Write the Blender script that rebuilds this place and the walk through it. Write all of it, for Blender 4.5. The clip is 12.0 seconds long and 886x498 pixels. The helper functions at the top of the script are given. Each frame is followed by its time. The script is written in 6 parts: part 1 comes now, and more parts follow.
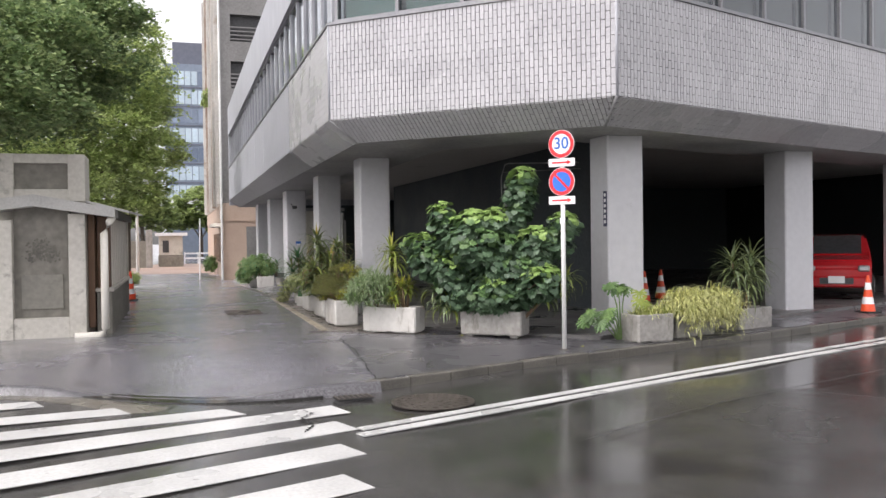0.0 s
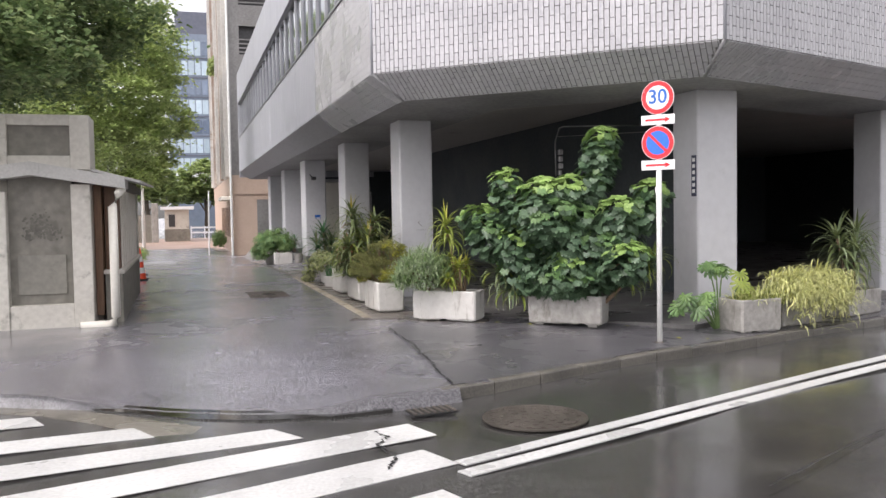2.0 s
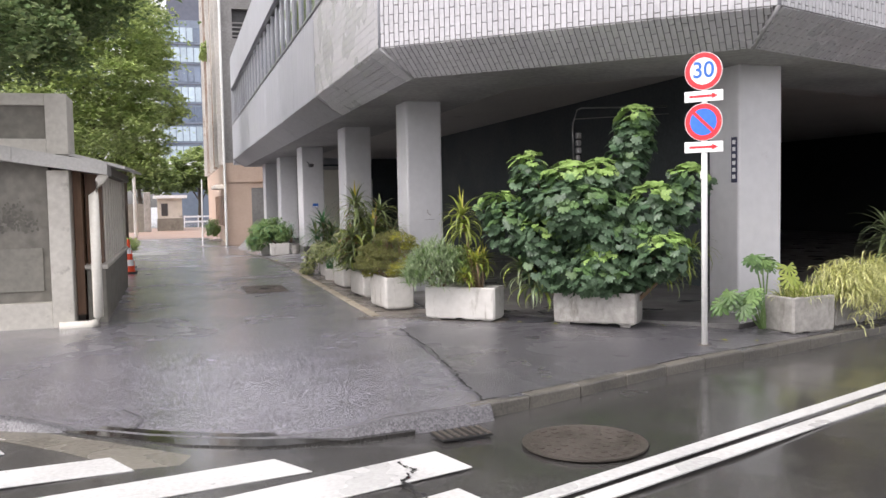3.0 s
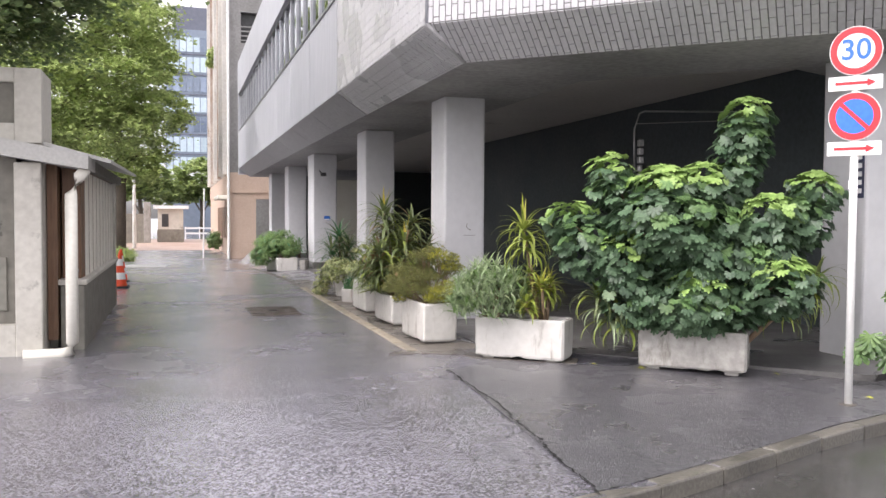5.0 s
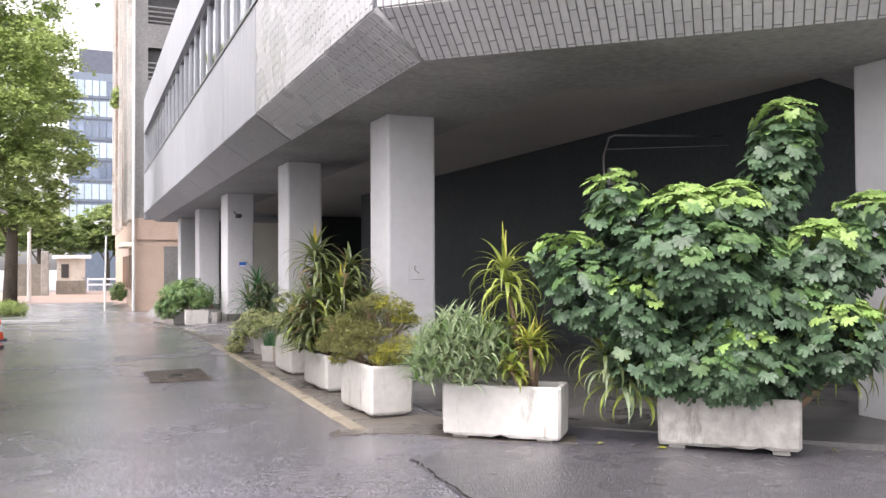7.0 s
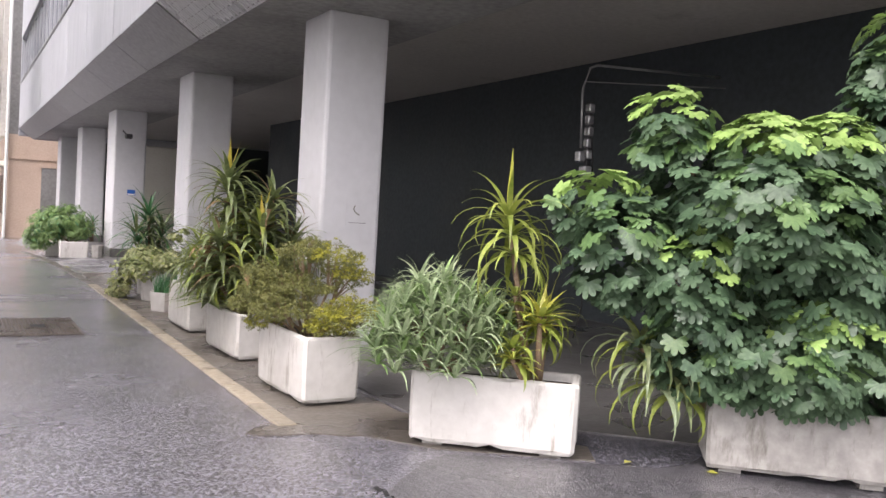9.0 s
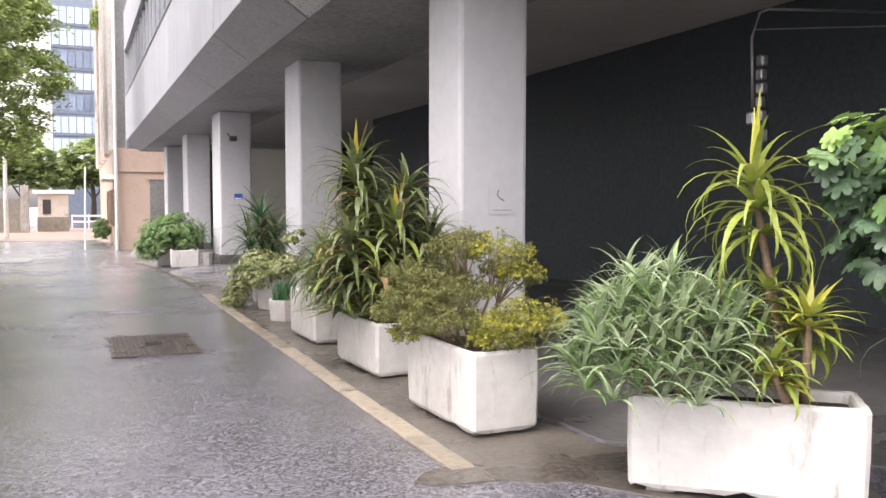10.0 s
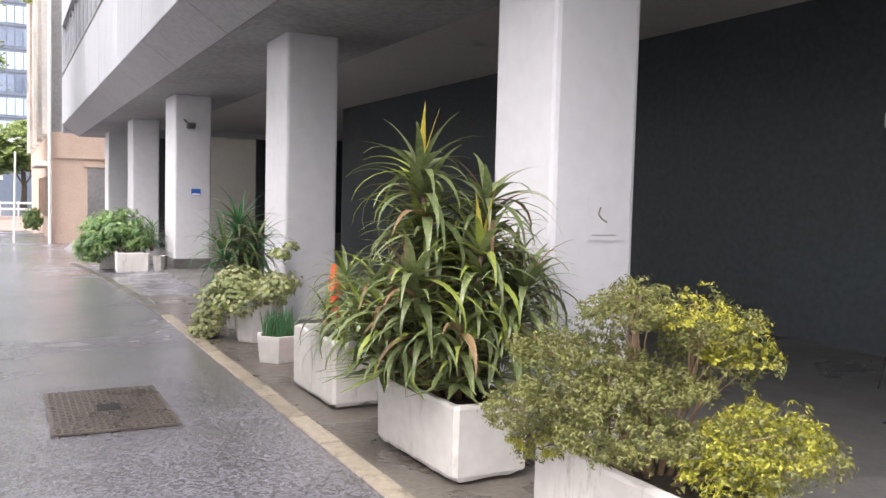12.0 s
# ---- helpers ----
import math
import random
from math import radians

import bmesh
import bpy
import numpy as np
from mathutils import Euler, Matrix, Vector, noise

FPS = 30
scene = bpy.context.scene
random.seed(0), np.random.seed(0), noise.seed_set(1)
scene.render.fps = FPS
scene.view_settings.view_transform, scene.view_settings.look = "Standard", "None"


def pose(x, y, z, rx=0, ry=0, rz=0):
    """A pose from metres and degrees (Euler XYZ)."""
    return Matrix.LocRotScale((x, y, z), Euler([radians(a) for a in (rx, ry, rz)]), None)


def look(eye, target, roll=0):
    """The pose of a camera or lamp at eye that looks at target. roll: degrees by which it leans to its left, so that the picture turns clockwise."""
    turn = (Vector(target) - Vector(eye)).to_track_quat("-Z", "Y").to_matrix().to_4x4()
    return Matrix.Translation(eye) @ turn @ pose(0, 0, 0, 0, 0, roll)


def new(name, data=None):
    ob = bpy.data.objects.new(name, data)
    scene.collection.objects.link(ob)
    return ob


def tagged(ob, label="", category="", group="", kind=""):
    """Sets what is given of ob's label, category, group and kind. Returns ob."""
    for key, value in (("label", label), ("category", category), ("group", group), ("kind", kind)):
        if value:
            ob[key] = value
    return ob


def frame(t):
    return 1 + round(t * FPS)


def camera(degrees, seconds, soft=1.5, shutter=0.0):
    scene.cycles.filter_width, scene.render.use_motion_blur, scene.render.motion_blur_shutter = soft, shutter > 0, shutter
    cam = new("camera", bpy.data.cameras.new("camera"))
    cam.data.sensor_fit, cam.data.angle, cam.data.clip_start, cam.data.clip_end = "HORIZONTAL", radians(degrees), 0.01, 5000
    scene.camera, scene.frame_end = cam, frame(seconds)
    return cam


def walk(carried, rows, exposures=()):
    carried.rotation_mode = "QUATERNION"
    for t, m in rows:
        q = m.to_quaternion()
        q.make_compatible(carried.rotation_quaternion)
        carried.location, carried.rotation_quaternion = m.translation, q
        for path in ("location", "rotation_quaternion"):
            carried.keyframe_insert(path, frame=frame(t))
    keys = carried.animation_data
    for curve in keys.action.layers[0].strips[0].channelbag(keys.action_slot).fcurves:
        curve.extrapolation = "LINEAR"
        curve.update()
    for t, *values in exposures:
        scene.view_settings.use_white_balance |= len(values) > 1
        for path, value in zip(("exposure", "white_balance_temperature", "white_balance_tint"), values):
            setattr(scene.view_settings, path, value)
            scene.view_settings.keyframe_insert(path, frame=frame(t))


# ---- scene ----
# camera: seconds, x, y, z, pitch, roll, yaw
cam = camera(55.1, 12.0)
ROWS = [
    (0.0, 0.028, 1.175, 1.561, -0.81, 0.75, -17.26),
    (0.5, 0.002, 1.724, 1.504, 0.84, 0.95, -17.33),
    (1.0, -0.064, 2.223, 1.544, 0.17, 0.61, -21.69),
    (1.5, -0.095, 2.779, 1.542, -1.44, 1.14, -16.17),
    (2.0, -0.203, 3.248, 1.570, -2.64, 0.97, -17.04),
    (2.5, -0.169, 3.817, 1.574, -3.20, 1.28, -16.88),
    (4.5, -0.115, 5.951, 1.517, -3.81, -0.06, -20.02),
    (5.0, -0.083, 6.511, 1.482, -2.19, -0.33, -17.31),
    (5.5, 0.005, 7.030, 1.459, -3.00, 1.41, -20.25),
    (6.0, 0.025, 7.540, 1.446, -0.49, -0.06, -23.34),
    (6.5, 0.109, 8.013, 1.434, 1.34, -0.29, -27.25),
    (7.0, 0.229, 8.571, 1.391, 1.06, 0.26, -22.90),
    (7.5, 0.315, 9.087, 1.372, -0.16, -0.48, -26.79),
    (9.5, 0.648, 11.205, 1.305, -2.84, -3.53, -29.70),
    (10.0, 0.695, 11.868, 1.257, -2.99, -0.10, -23.43),
    (10.5, 0.737, 12.461, 1.301, -2.67, -1.11, -23.80),
    (11.0, 0.809, 13.016, 1.329, -3.05, -1.07, -26.28),
    (11.5, 0.755, 13.530, 1.376, -3.70, -0.78, -25.66),
    (12.0, 0.715, 14.012, 1.405, -3.36, -1.44, -27.33),
]
EXPOSURES = [(0.0, 1.15, 6600, 15), (2.5, 1.25, 6600, 16), (5.0, 1.58, 6600, 17), (7.5, 1.80, 6600, 18), (9.5, 1.72, 6700, 20), (10.0, 1.92, 6700, 19), (12.0, 2.02, 6600, 18)]
walk(cam, [(t, pose(x, y, z, 90 + p, r, w)) for t, x, y, z, p, r, w in ROWS], EXPOSURES)

# world and light: a bright overcast sky
world = bpy.data.worlds.new("overcast")
scene.world = world
world.use_nodes = True
wn, wl = world.node_tree.nodes, world.node_tree.links
sky = wn.new("ShaderNodeTexSky")
sky.sky_type = "NISHITA"
sky.sun_disc = False
sky.sun_elevation, sky.sun_rotation = radians(56), radians(246)
sky.air_density, sky.dust_density = 1.0, 3.0
pale = wn.new("ShaderNodeHueSaturation")
pale.inputs["Saturation"].default_value = 0.14
wl.new(sky.outputs[0], pale.inputs["Color"])
wl.new(pale.outputs[0], wn["Background"].inputs["Color"])
wn["Background"].inputs["Strength"].default_value = 0.15
sun_data = bpy.data.lights.new("sun", "SUN")
sun_data.energy, sun_data.angle, sun_data.color = 0.6, radians(40), (1.0, 0.97, 0.93)
sun = new("sun", sun_data)
sun.matrix_world = look((-16, -7, 26), (0, 0, 0))

RND = random.Random(7)


# ---- materials ----
def pm(name, c1, c2, scale=(1.2, 30.0), rough=(0.6, 0.8), bump=0.2, metal=0.0, mix=(0.35, 0.65), island=0.0, obj_random=0.0, spec=0.5, dirt=None, stretch=None, streak=None, bdist=0.01, rr=(0.35, 0.65)):
    """Principled material: two colours mixed by coarse and fine noise, roughness that varies, fine relief."""
    m = bpy.data.materials.new(name)
    m.use_nodes = True
    n, l = m.node_tree.nodes, m.node_tree.links
    b = n["Principled BSDF"]
    geo = n.new("ShaderNodeNewGeometry")
    src = geo.outputs["Position"]
    if stretch:
        mp = n.new("ShaderNodeMapping")
        mp.inputs["Scale"].default_value = stretch
        l.new(src, mp.inputs[0])
        src = mp.outputs[0]
    big, fine = n.new("ShaderNodeTexNoise"), n.new("ShaderNodeTexNoise")
    big.inputs["Scale"].default_value, fine.inputs["Scale"].default_value = scale
    big.inputs["Detail"].default_value, fine.inputs["Detail"].default_value = 3, 4
    l.new(src, big.inputs["Vector"])
    l.new(src, fine.inputs["Vector"])
    add = n.new("ShaderNodeMath")
    add.operation = "ADD"
    l.new(big.outputs["Fac"], add.inputs[0])
    l.new(fine.outputs["Fac"], add.inputs[1])
    ramp = n.new("ShaderNodeMapRange")
    ramp.inputs["From Min"].default_value, ramp.inputs["From Max"].default_value = mix[0] * 2, mix[1] * 2
    l.new(add.outputs[0], ramp.inputs["Value"])
    col = n.new("ShaderNodeMix")
    col.data_type = "RGBA"
    col.inputs[6].default_value, col.inputs[7].default_value = (*c1, 1), (*c2, 1)
    l.new(ramp.outputs[0], col.inputs[0])
    out = col.outputs[2]
    if dirt:
        dn = n.new("ShaderNodeTexNoise")
        dn.inputs["Scale"].default_value, dn.inputs["Detail"].default_value, dn.inputs["Roughness"].default_value = dirt[1], 8, 0.7
        if streak:
            ms = n.new("ShaderNodeMapping")
            ms.inputs["Scale"].default_value = streak
            l.new(geo.outputs["Position"], ms.inputs[0])
            l.new(ms.outputs[0], dn.inputs["Vector"])
        else:
            l.new(geo.outputs["Position"], dn.inputs["Vector"])
        dr = n.new("ShaderNodeMapRange")
        dr.inputs["From Min"].default_value, dr.inputs["From Max"].default_value = dirt[2], dirt[2] + 0.16
        l.new(dn.outputs["Fac"], dr.inputs["Value"])
        dm = n.new("ShaderNodeMix")
        dm.data_type = "RGBA"
        dm.inputs[7].default_value = (*dirt[0], 1)
        l.new(dr.outputs[0], dm.inputs[0])
        l.new(out, dm.inputs[6])
        out = dm.outputs[2]
    if island or obj_random:
        hs = n.new("ShaderNodeHueSaturation")
        if obj_random:
            rnd = n.new("ShaderNodeObjectInfo").outputs["Random"]
        else:
            rnd = geo.outputs["Random Per Island"]
        vr = n.new("ShaderNodeMapRange")
        amt = island or obj_random
        vr.inputs["To Min"].default_value, vr.inputs["To Max"].default_value = 1 - amt, 1 + amt
        l.new(rnd, vr.inputs["Value"])
        l.new(vr.outputs[0], hs.inputs["Value"])
        l.new(out, hs.inputs["Color"])
        out = hs.outputs[0]
    l.new(out, b.inputs["Base Color"])
    rmap = n.new("ShaderNodeMapRange")
    rmap.inputs["From Min"].default_value, rmap.inputs["From Max"].default_value = rr
    rmap.inputs["To Min"].default_value, rmap.inputs["To Max"].default_value = rough
    l.new(big.outputs["Fac"], rmap.inputs["Value"])
    l.new(rmap.outputs[0], b.inputs["Roughness"])
    b.inputs["Metallic"].default_value = metal
    b.inputs["Specular IOR Level"].default_value = spec
    if bump:
        bp = n.new("ShaderNodeBump")
        bp.inputs["Strength"].default_value, bp.inputs["Distance"].default_value = bump, bdist
        l.new(fine.outputs["Fac"], bp.inputs["Height"])
        l.new(bp.outputs[0], b.inputs["Normal"])
    return m


def leafmat(name, c1, c2, rough=0.42, island=0.25, trans=0.25):
    m = pm(name, c1, c2, scale=(5.0, 40.0), rough=(rough, rough + 0.12), bump=0.08, island=island)
    n, l = m.node_tree.nodes, m.node_tree.links
    b = n["Principled BSDF"]
    tr = n.new("ShaderNodeBsdfTranslucent")
    l.new(b.inputs["Base Color"].links[0].from_socket, tr.inputs["Color"])
    mx = n.new("ShaderNodeMixShader")
    mx.inputs[0].default_value = trans
    l.new(b.outputs[0], mx.inputs[1])
    l.new(tr.outputs[0], mx.inputs[2])
    l.new(mx.outputs[0], n["Material Output"].inputs["Surface"])
    return m


def glow(name, c, s):
    m = bpy.data.materials.new(name)
    m.use_nodes = True
    b = m.node_tree.nodes["Principled BSDF"]
    b.inputs["Base Color"].default_value = (*c, 1)
    b.inputs["Emission Color"].default_value = (*c, 1)
    b.inputs["Emission Strength"].default_value = s
    return m


def glassmat(name, tint, rough=0.02):
    m = bpy.data.materials.new(name)
    m.use_nodes = True
    b = m.node_tree.nodes["Principled BSDF"]
    b.inputs["Base Color"].default_value = (*tint, 1)
    b.inputs["Roughness"].default_value = rough
    b.inputs["Transmission Weight"].default_value = 1.0
    b.inputs["IOR"].default_value = 1.45
    return m


def tarmac(name, c1, c2, dry, wet, level, bump, big=0.5, spec=0.5, water=0.0, ripple=0.1, film_rough=(0.30, 0.20)):
    """Asphalt of small stones under an uneven film of water: the stones show where the film is thin."""
    m = bpy.data.materials.new(name)
    m.use_nodes = True
    n, l = m.node_tree.nodes, m.node_tree.links
    b = n["Principled BSDF"]
    pos = n.new("ShaderNodeNewGeometry").outputs["Position"]

    def noise_at(scale, detail, rough=0.55):
        t = n.new("ShaderNodeTexNoise")
        t.inputs["Scale"].default_value, t.inputs["Detail"].default_value, t.inputs["Roughness"].default_value = scale, detail, rough
        l.new(pos, t.inputs["Vector"])
        return t.outputs["Fac"]

    def ranged(v, a, b_, lo=0.0, hi=1.0):
        r = n.new("ShaderNodeMapRange")
        r.interpolation_type = "SMOOTHSTEP"
        for key, val in (("From Min", a), ("From Max", b_), ("To Min", lo), ("To Max", hi)):
            r.inputs[key].default_value = val
        l.new(v, r.inputs["Value"])
        return r.outputs[0]

    def calc(op, a, b_):
        k = n.new("ShaderNodeMath")
        k.operation = op
        for i, v in enumerate((a, b_)):
            if isinstance(v, float):
                k.inputs[i].default_value = v
            else:
                l.new(v, k.inputs[i])
        return k.outputs[0]

    cells = n.new("ShaderNodeTexVoronoi")
    cells.inputs["Scale"].default_value = 75.0
    l.new(pos, cells.inputs["Vector"])
    sep = n.new("ShaderNodeSeparateColor")
    l.new(cells.outputs["Color"], sep.inputs[0])
    grit = noise_at(26.0, 5, 0.72)
    film = noise_at(big, 5, 0.6)
    stone_ = calc("SUBTRACT", 1.0, cells.outputs["Distance"])
    height = calc("ADD", calc("MULTIPLY", stone_, 1.1), calc("ADD", calc("MULTIPLY", grit, 1.0), calc("MULTIPLY", sep.outputs[0], 0.5)))
    tone = calc("ADD", calc("MULTIPLY", sep.outputs[1], 0.5), calc("ADD", calc("MULTIPLY", grit, 0.6), calc("MULTIPLY", noise_at(1.7, 4), 0.34)))
    col = n.new("ShaderNodeMix")
    col.data_type = "RGBA"
    col.inputs[6].default_value, col.inputs[7].default_value = (*c1, 1), (*c2, 1)
    l.new(ranged(tone, 0.4, 1.12), col.inputs[0])
    l.new(col.outputs[2], b.inputs["Base Color"])
    wetness = ranged(film, level - 0.2, level + 0.2)
    l.new(ranged(wetness, 0.0, 1.0, dry, wet), b.inputs["Roughness"])
    b.inputs["Specular IOR Level"].default_value = spec
    bp = n.new("ShaderNodeBump")
    bp.inputs["Distance"].default_value = 0.011
    l.new(ranged(wetness, 0.0, 1.0, bump[0], bump[1]), bp.inputs["Strength"])
    l.new(height, bp.inputs["Height"])
    l.new(bp.outputs[0], b.inputs["Normal"])
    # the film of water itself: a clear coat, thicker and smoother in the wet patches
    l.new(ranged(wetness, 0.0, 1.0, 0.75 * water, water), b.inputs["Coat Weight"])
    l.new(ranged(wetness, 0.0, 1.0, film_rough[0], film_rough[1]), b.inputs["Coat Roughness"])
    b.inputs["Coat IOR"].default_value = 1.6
    skin = n.new("ShaderNodeBump")
    skin.inputs["Distance"].default_value, skin.inputs["Strength"].default_value = 0.011, ripple
    l.new(grit, skin.inputs["Height"])
    l.new(skin.outputs[0], b.inputs["Coat Normal"])
    return m


# alley base colour is raised and tinted lavender to add sky sheen
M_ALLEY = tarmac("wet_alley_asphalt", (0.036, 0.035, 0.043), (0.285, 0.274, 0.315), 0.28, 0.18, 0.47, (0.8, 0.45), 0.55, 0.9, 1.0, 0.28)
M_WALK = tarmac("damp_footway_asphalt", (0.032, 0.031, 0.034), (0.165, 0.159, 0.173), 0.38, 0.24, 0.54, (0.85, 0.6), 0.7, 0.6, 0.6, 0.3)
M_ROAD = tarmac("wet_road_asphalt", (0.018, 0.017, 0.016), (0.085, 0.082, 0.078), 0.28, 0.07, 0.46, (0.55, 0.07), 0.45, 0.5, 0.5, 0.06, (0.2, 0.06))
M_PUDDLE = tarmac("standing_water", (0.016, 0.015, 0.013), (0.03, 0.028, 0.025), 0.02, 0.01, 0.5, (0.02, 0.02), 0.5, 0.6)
M_FLOOR = pm("damp_concrete_floor", (0.08, 0.077, 0.075), (0.145, 0.14, 0.136), (1.3, 25), (0.25, 0.5), 0.15)
M_KERB = pm("weathered_kerb_concrete", (0.055, 0.052, 0.046), (0.14, 0.13, 0.11), (2.5, 40), (0.3, 0.55), 0.4, obj_random=0.18, dirt=((0.05, 0.055, 0.03), 3.0, 0.55))
M_EDGE = pm("tan_edging_stone", (0.235, 0.20, 0.15), (0.37, 0.322, 0.25), (2.0, 25), (0.3, 0.55), 0.3, obj_random=0.2, dirt=((0.09, 0.08, 0.06), 4.0, 0.54))
M_APRON = pm("wet_gutter_concrete", (0.10, 0.092, 0.075), (0.20, 0.185, 0.155), (1.6, 30), (0.15, 0.4), 0.3, dirt=((0.07, 0.072, 0.045), 2.2, 0.56))
M_STRIP = pm("brown_concrete_strip", (0.065, 0.056, 0.048), (0.15, 0.133, 0.113), (2.0, 30), (0.2, 0.45), 0.3)
M_PAINT = pm("worn_road_paint", (0.40, 0.40, 0.39), (0.58, 0.58, 0.565), (1.5, 30), (0.25, 0.45), 0.3, dirt=((0.10, 0.10, 0.10), 9.0, 0.62))
M_TILE = pm("glazed_grey_tile", (0.39, 0.385, 0.40), (0.485, 0.48, 0.495), (1.0, 20), (0.22, 0.4), 0.05, obj_random=0.05)
M_TILES = pm("glazed_grey_tiles", (0.39, 0.385, 0.40), (0.485, 0.48, 0.495), (1.0, 20), (0.22, 0.4), 0.05, island=0.05)
M_JOINT = pm("tile_joint_mortar", (0.13, 0.125, 0.12), (0.22, 0.215, 0.21), (2, 40), (0.7, 0.9), 0.2)
M_JOINT2 = pm("washed_out_joint", (0.29, 0.29, 0.305), (0.36, 0.36, 0.375), (2, 20), (0.6, 0.8), 0.1)
M_BAND = pm("washed_grey_facade", (0.28, 0.287, 0.315), (0.42, 0.427, 0.455), (0.9, 14), (0.4, 0.6), 0.1, stretch=(1, 1, 0.12))
M_SOFFIT = pm("washed_soffit_render", (0.25, 0.248, 0.252), (0.39, 0.387, 0.392), (0.9, 16), (0.5, 0.7), 0.15, dirt=((0.24, 0.235, 0.225), 1.6, 0.6))
# inner ceiling: ground bounce is put into the paler base colour
M_CEILIN = pm("bounce_lit_dusty_ceiling", (0.41, 0.395, 0.37), (0.54, 0.52, 0.49), (0.7, 14), (0.6, 0.8), 0.15, dirt=((0.33, 0.31, 0.29), 1.2, 0.6))
M_COL = pm("painted_column_plaster", (0.50, 0.50, 0.515), (0.60, 0.60, 0.615), (0.9, 9), (0.5, 0.7), 0.05, mix=(0.25, 0.75), dirt=((0.42, 0.41, 0.40), 2.2, 0.66))
M_CEIL = pm("stained_soffit_concrete", (0.22, 0.217, 0.213), (0.39, 0.385, 0.38), (0.8, 14), (0.6, 0.8), 0.15)
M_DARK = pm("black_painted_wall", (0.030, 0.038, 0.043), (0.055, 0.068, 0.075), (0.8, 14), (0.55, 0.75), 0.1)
M_PLANT = pm("whitewashed_trough_concrete", (0.44, 0.425, 0.395), (0.60, 0.585, 0.555), (2.2, 14), (0.5, 0.75), 0.3, mix=(0.25, 0.75), dirt=((0.24, 0.215, 0.18), 9.0, 0.56), streak=(1, 1, 0.22))
M_PLANTG = pm("raw_trough_concrete", (0.22, 0.21, 0.195), (0.38, 0.365, 0.34), (2.6, 16), (0.5, 0.75), 0.3, dirt=((0.15, 0.14, 0.12), 8.0, 0.54), streak=(1, 1, 0.3))
M_SOIL = pm("dark_soil", (0.02, 0.015, 0.01), (0.06, 0.045, 0.03), (6, 60), (0.8, 0.95), 0.8)
M_WHITE = pm("white_pole_paint", (0.72, 0.72, 0.70), (0.82, 0.82, 0.80), (2, 30), (0.3, 0.45), 0.05)
M_STEEL = pm("dull_steel", (0.30, 0.30, 0.30), (0.45, 0.45, 0.45), (3, 40), (0.35, 0.55), 0.05, metal=0.8)
M_RED = pm("sign_red", (0.70, 0.02, 0.03), (0.80, 0.03, 0.04), (3, 30), (0.3, 0.4), 0.0)
M_BLUE = pm("sign_blue", (0.02, 0.13, 0.62), (0.03, 0.17, 0.70), (3, 30), (0.3, 0.4), 0.0)
M_SBLUE = pm("numeral_blue", (0.02, 0.12, 0.45), (0.03, 0.15, 0.52), (3, 30), (0.3, 0.4), 0.0)
M_SIGNW = pm("sign_white", (0.80, 0.80, 0.80), (0.86, 0.86, 0.86), (3, 30), (0.3, 0.4), 0.0)
M_NAVY = pm("navy_enamel", (0.015, 0.018, 0.05), (0.03, 0.035, 0.08), (3, 30), (0.3, 0.4), 0.0)
M_IRON = pm("cast_iron", (0.05, 0.042, 0.036), (0.11, 0.095, 0.08), (4, 60), (0.35, 0.6), 0.4, metal=0.3)
M_COVER = pm("worn_wet_iron", (0.10, 0.080, 0.066), (0.20, 0.168, 0.14), (4, 60), (0.22, 0.42), 0.3, metal=0.5)
M_BLACK = pm("black_gap", (0.008, 0.008, 0.008), (0.016, 0.016, 0.016), (3, 30), (0.6, 0.8), 0.0)
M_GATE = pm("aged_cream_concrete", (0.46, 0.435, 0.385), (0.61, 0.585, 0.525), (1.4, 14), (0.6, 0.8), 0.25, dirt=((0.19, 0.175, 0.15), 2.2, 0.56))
# dark blotched plaster of the alcove, sunk panel, wing soffit and low walls
M_ALCOVE = pm("dark_blotched_plaster", (0.145, 0.135, 0.115), (0.25, 0.237, 0.203), (2.2, 9), (0.6, 0.8), 0.25, dirt=((0.08, 0.075, 0.065), 2.4, 0.62))
M_ALPANEL = pm("paler_alcove_plaster", (0.195, 0.185, 0.16), (0.275, 0.262, 0.225), (1.6, 12), (0.6, 0.8), 0.2, dirt=((0.16, 0.15, 0.13), 2.6, 0.58))
M_STAIN = pm("blistered_damp_stain", (0.10, 0.094, 0.08), (0.17, 0.16, 0.137), (5, 20), (0.7, 0.9), 0.2)
M_ROOF = pm("grey_eave_paint", (0.38, 0.37, 0.35), (0.50, 0.49, 0.465), (1.6, 30), (0.4, 0.6), 0.15)
M_WOOD = pm("brown_door_wood", (0.10, 0.05, 0.025), (0.20, 0.11, 0.06), (2.5, 40), (0.4, 0.6), 0.2, stretch=(1, 1, 0.1))
M_SLAT = pm("pale_panel_paint", (0.73, 0.695, 0.61), (0.84, 0.81, 0.735), (2, 30), (0.4, 0.6), 0.1)
M_PINK = pm("pinkish_house_render", (0.45, 0.335, 0.26), (0.56, 0.435, 0.35), (0.9, 22), (0.6, 0.8), 0.15)
M_RIB = pm("weathered_rib_concrete", (0.50, 0.475, 0.44), (0.66, 0.635, 0.60), (0.5, 8), (0.6, 0.8), 0.1, dirt=((0.30, 0.19, 0.11), 0.7, 0.57))
M_RUST = pm("rust_streaked_render", (0.34, 0.27, 0.22), (0.56, 0.50, 0.44), (0.5, 8), (0.6, 0.8), 0.1, dirt=((0.24, 0.13, 0.08), 0.6, 0.5), streak=(1, 1, 0.25))
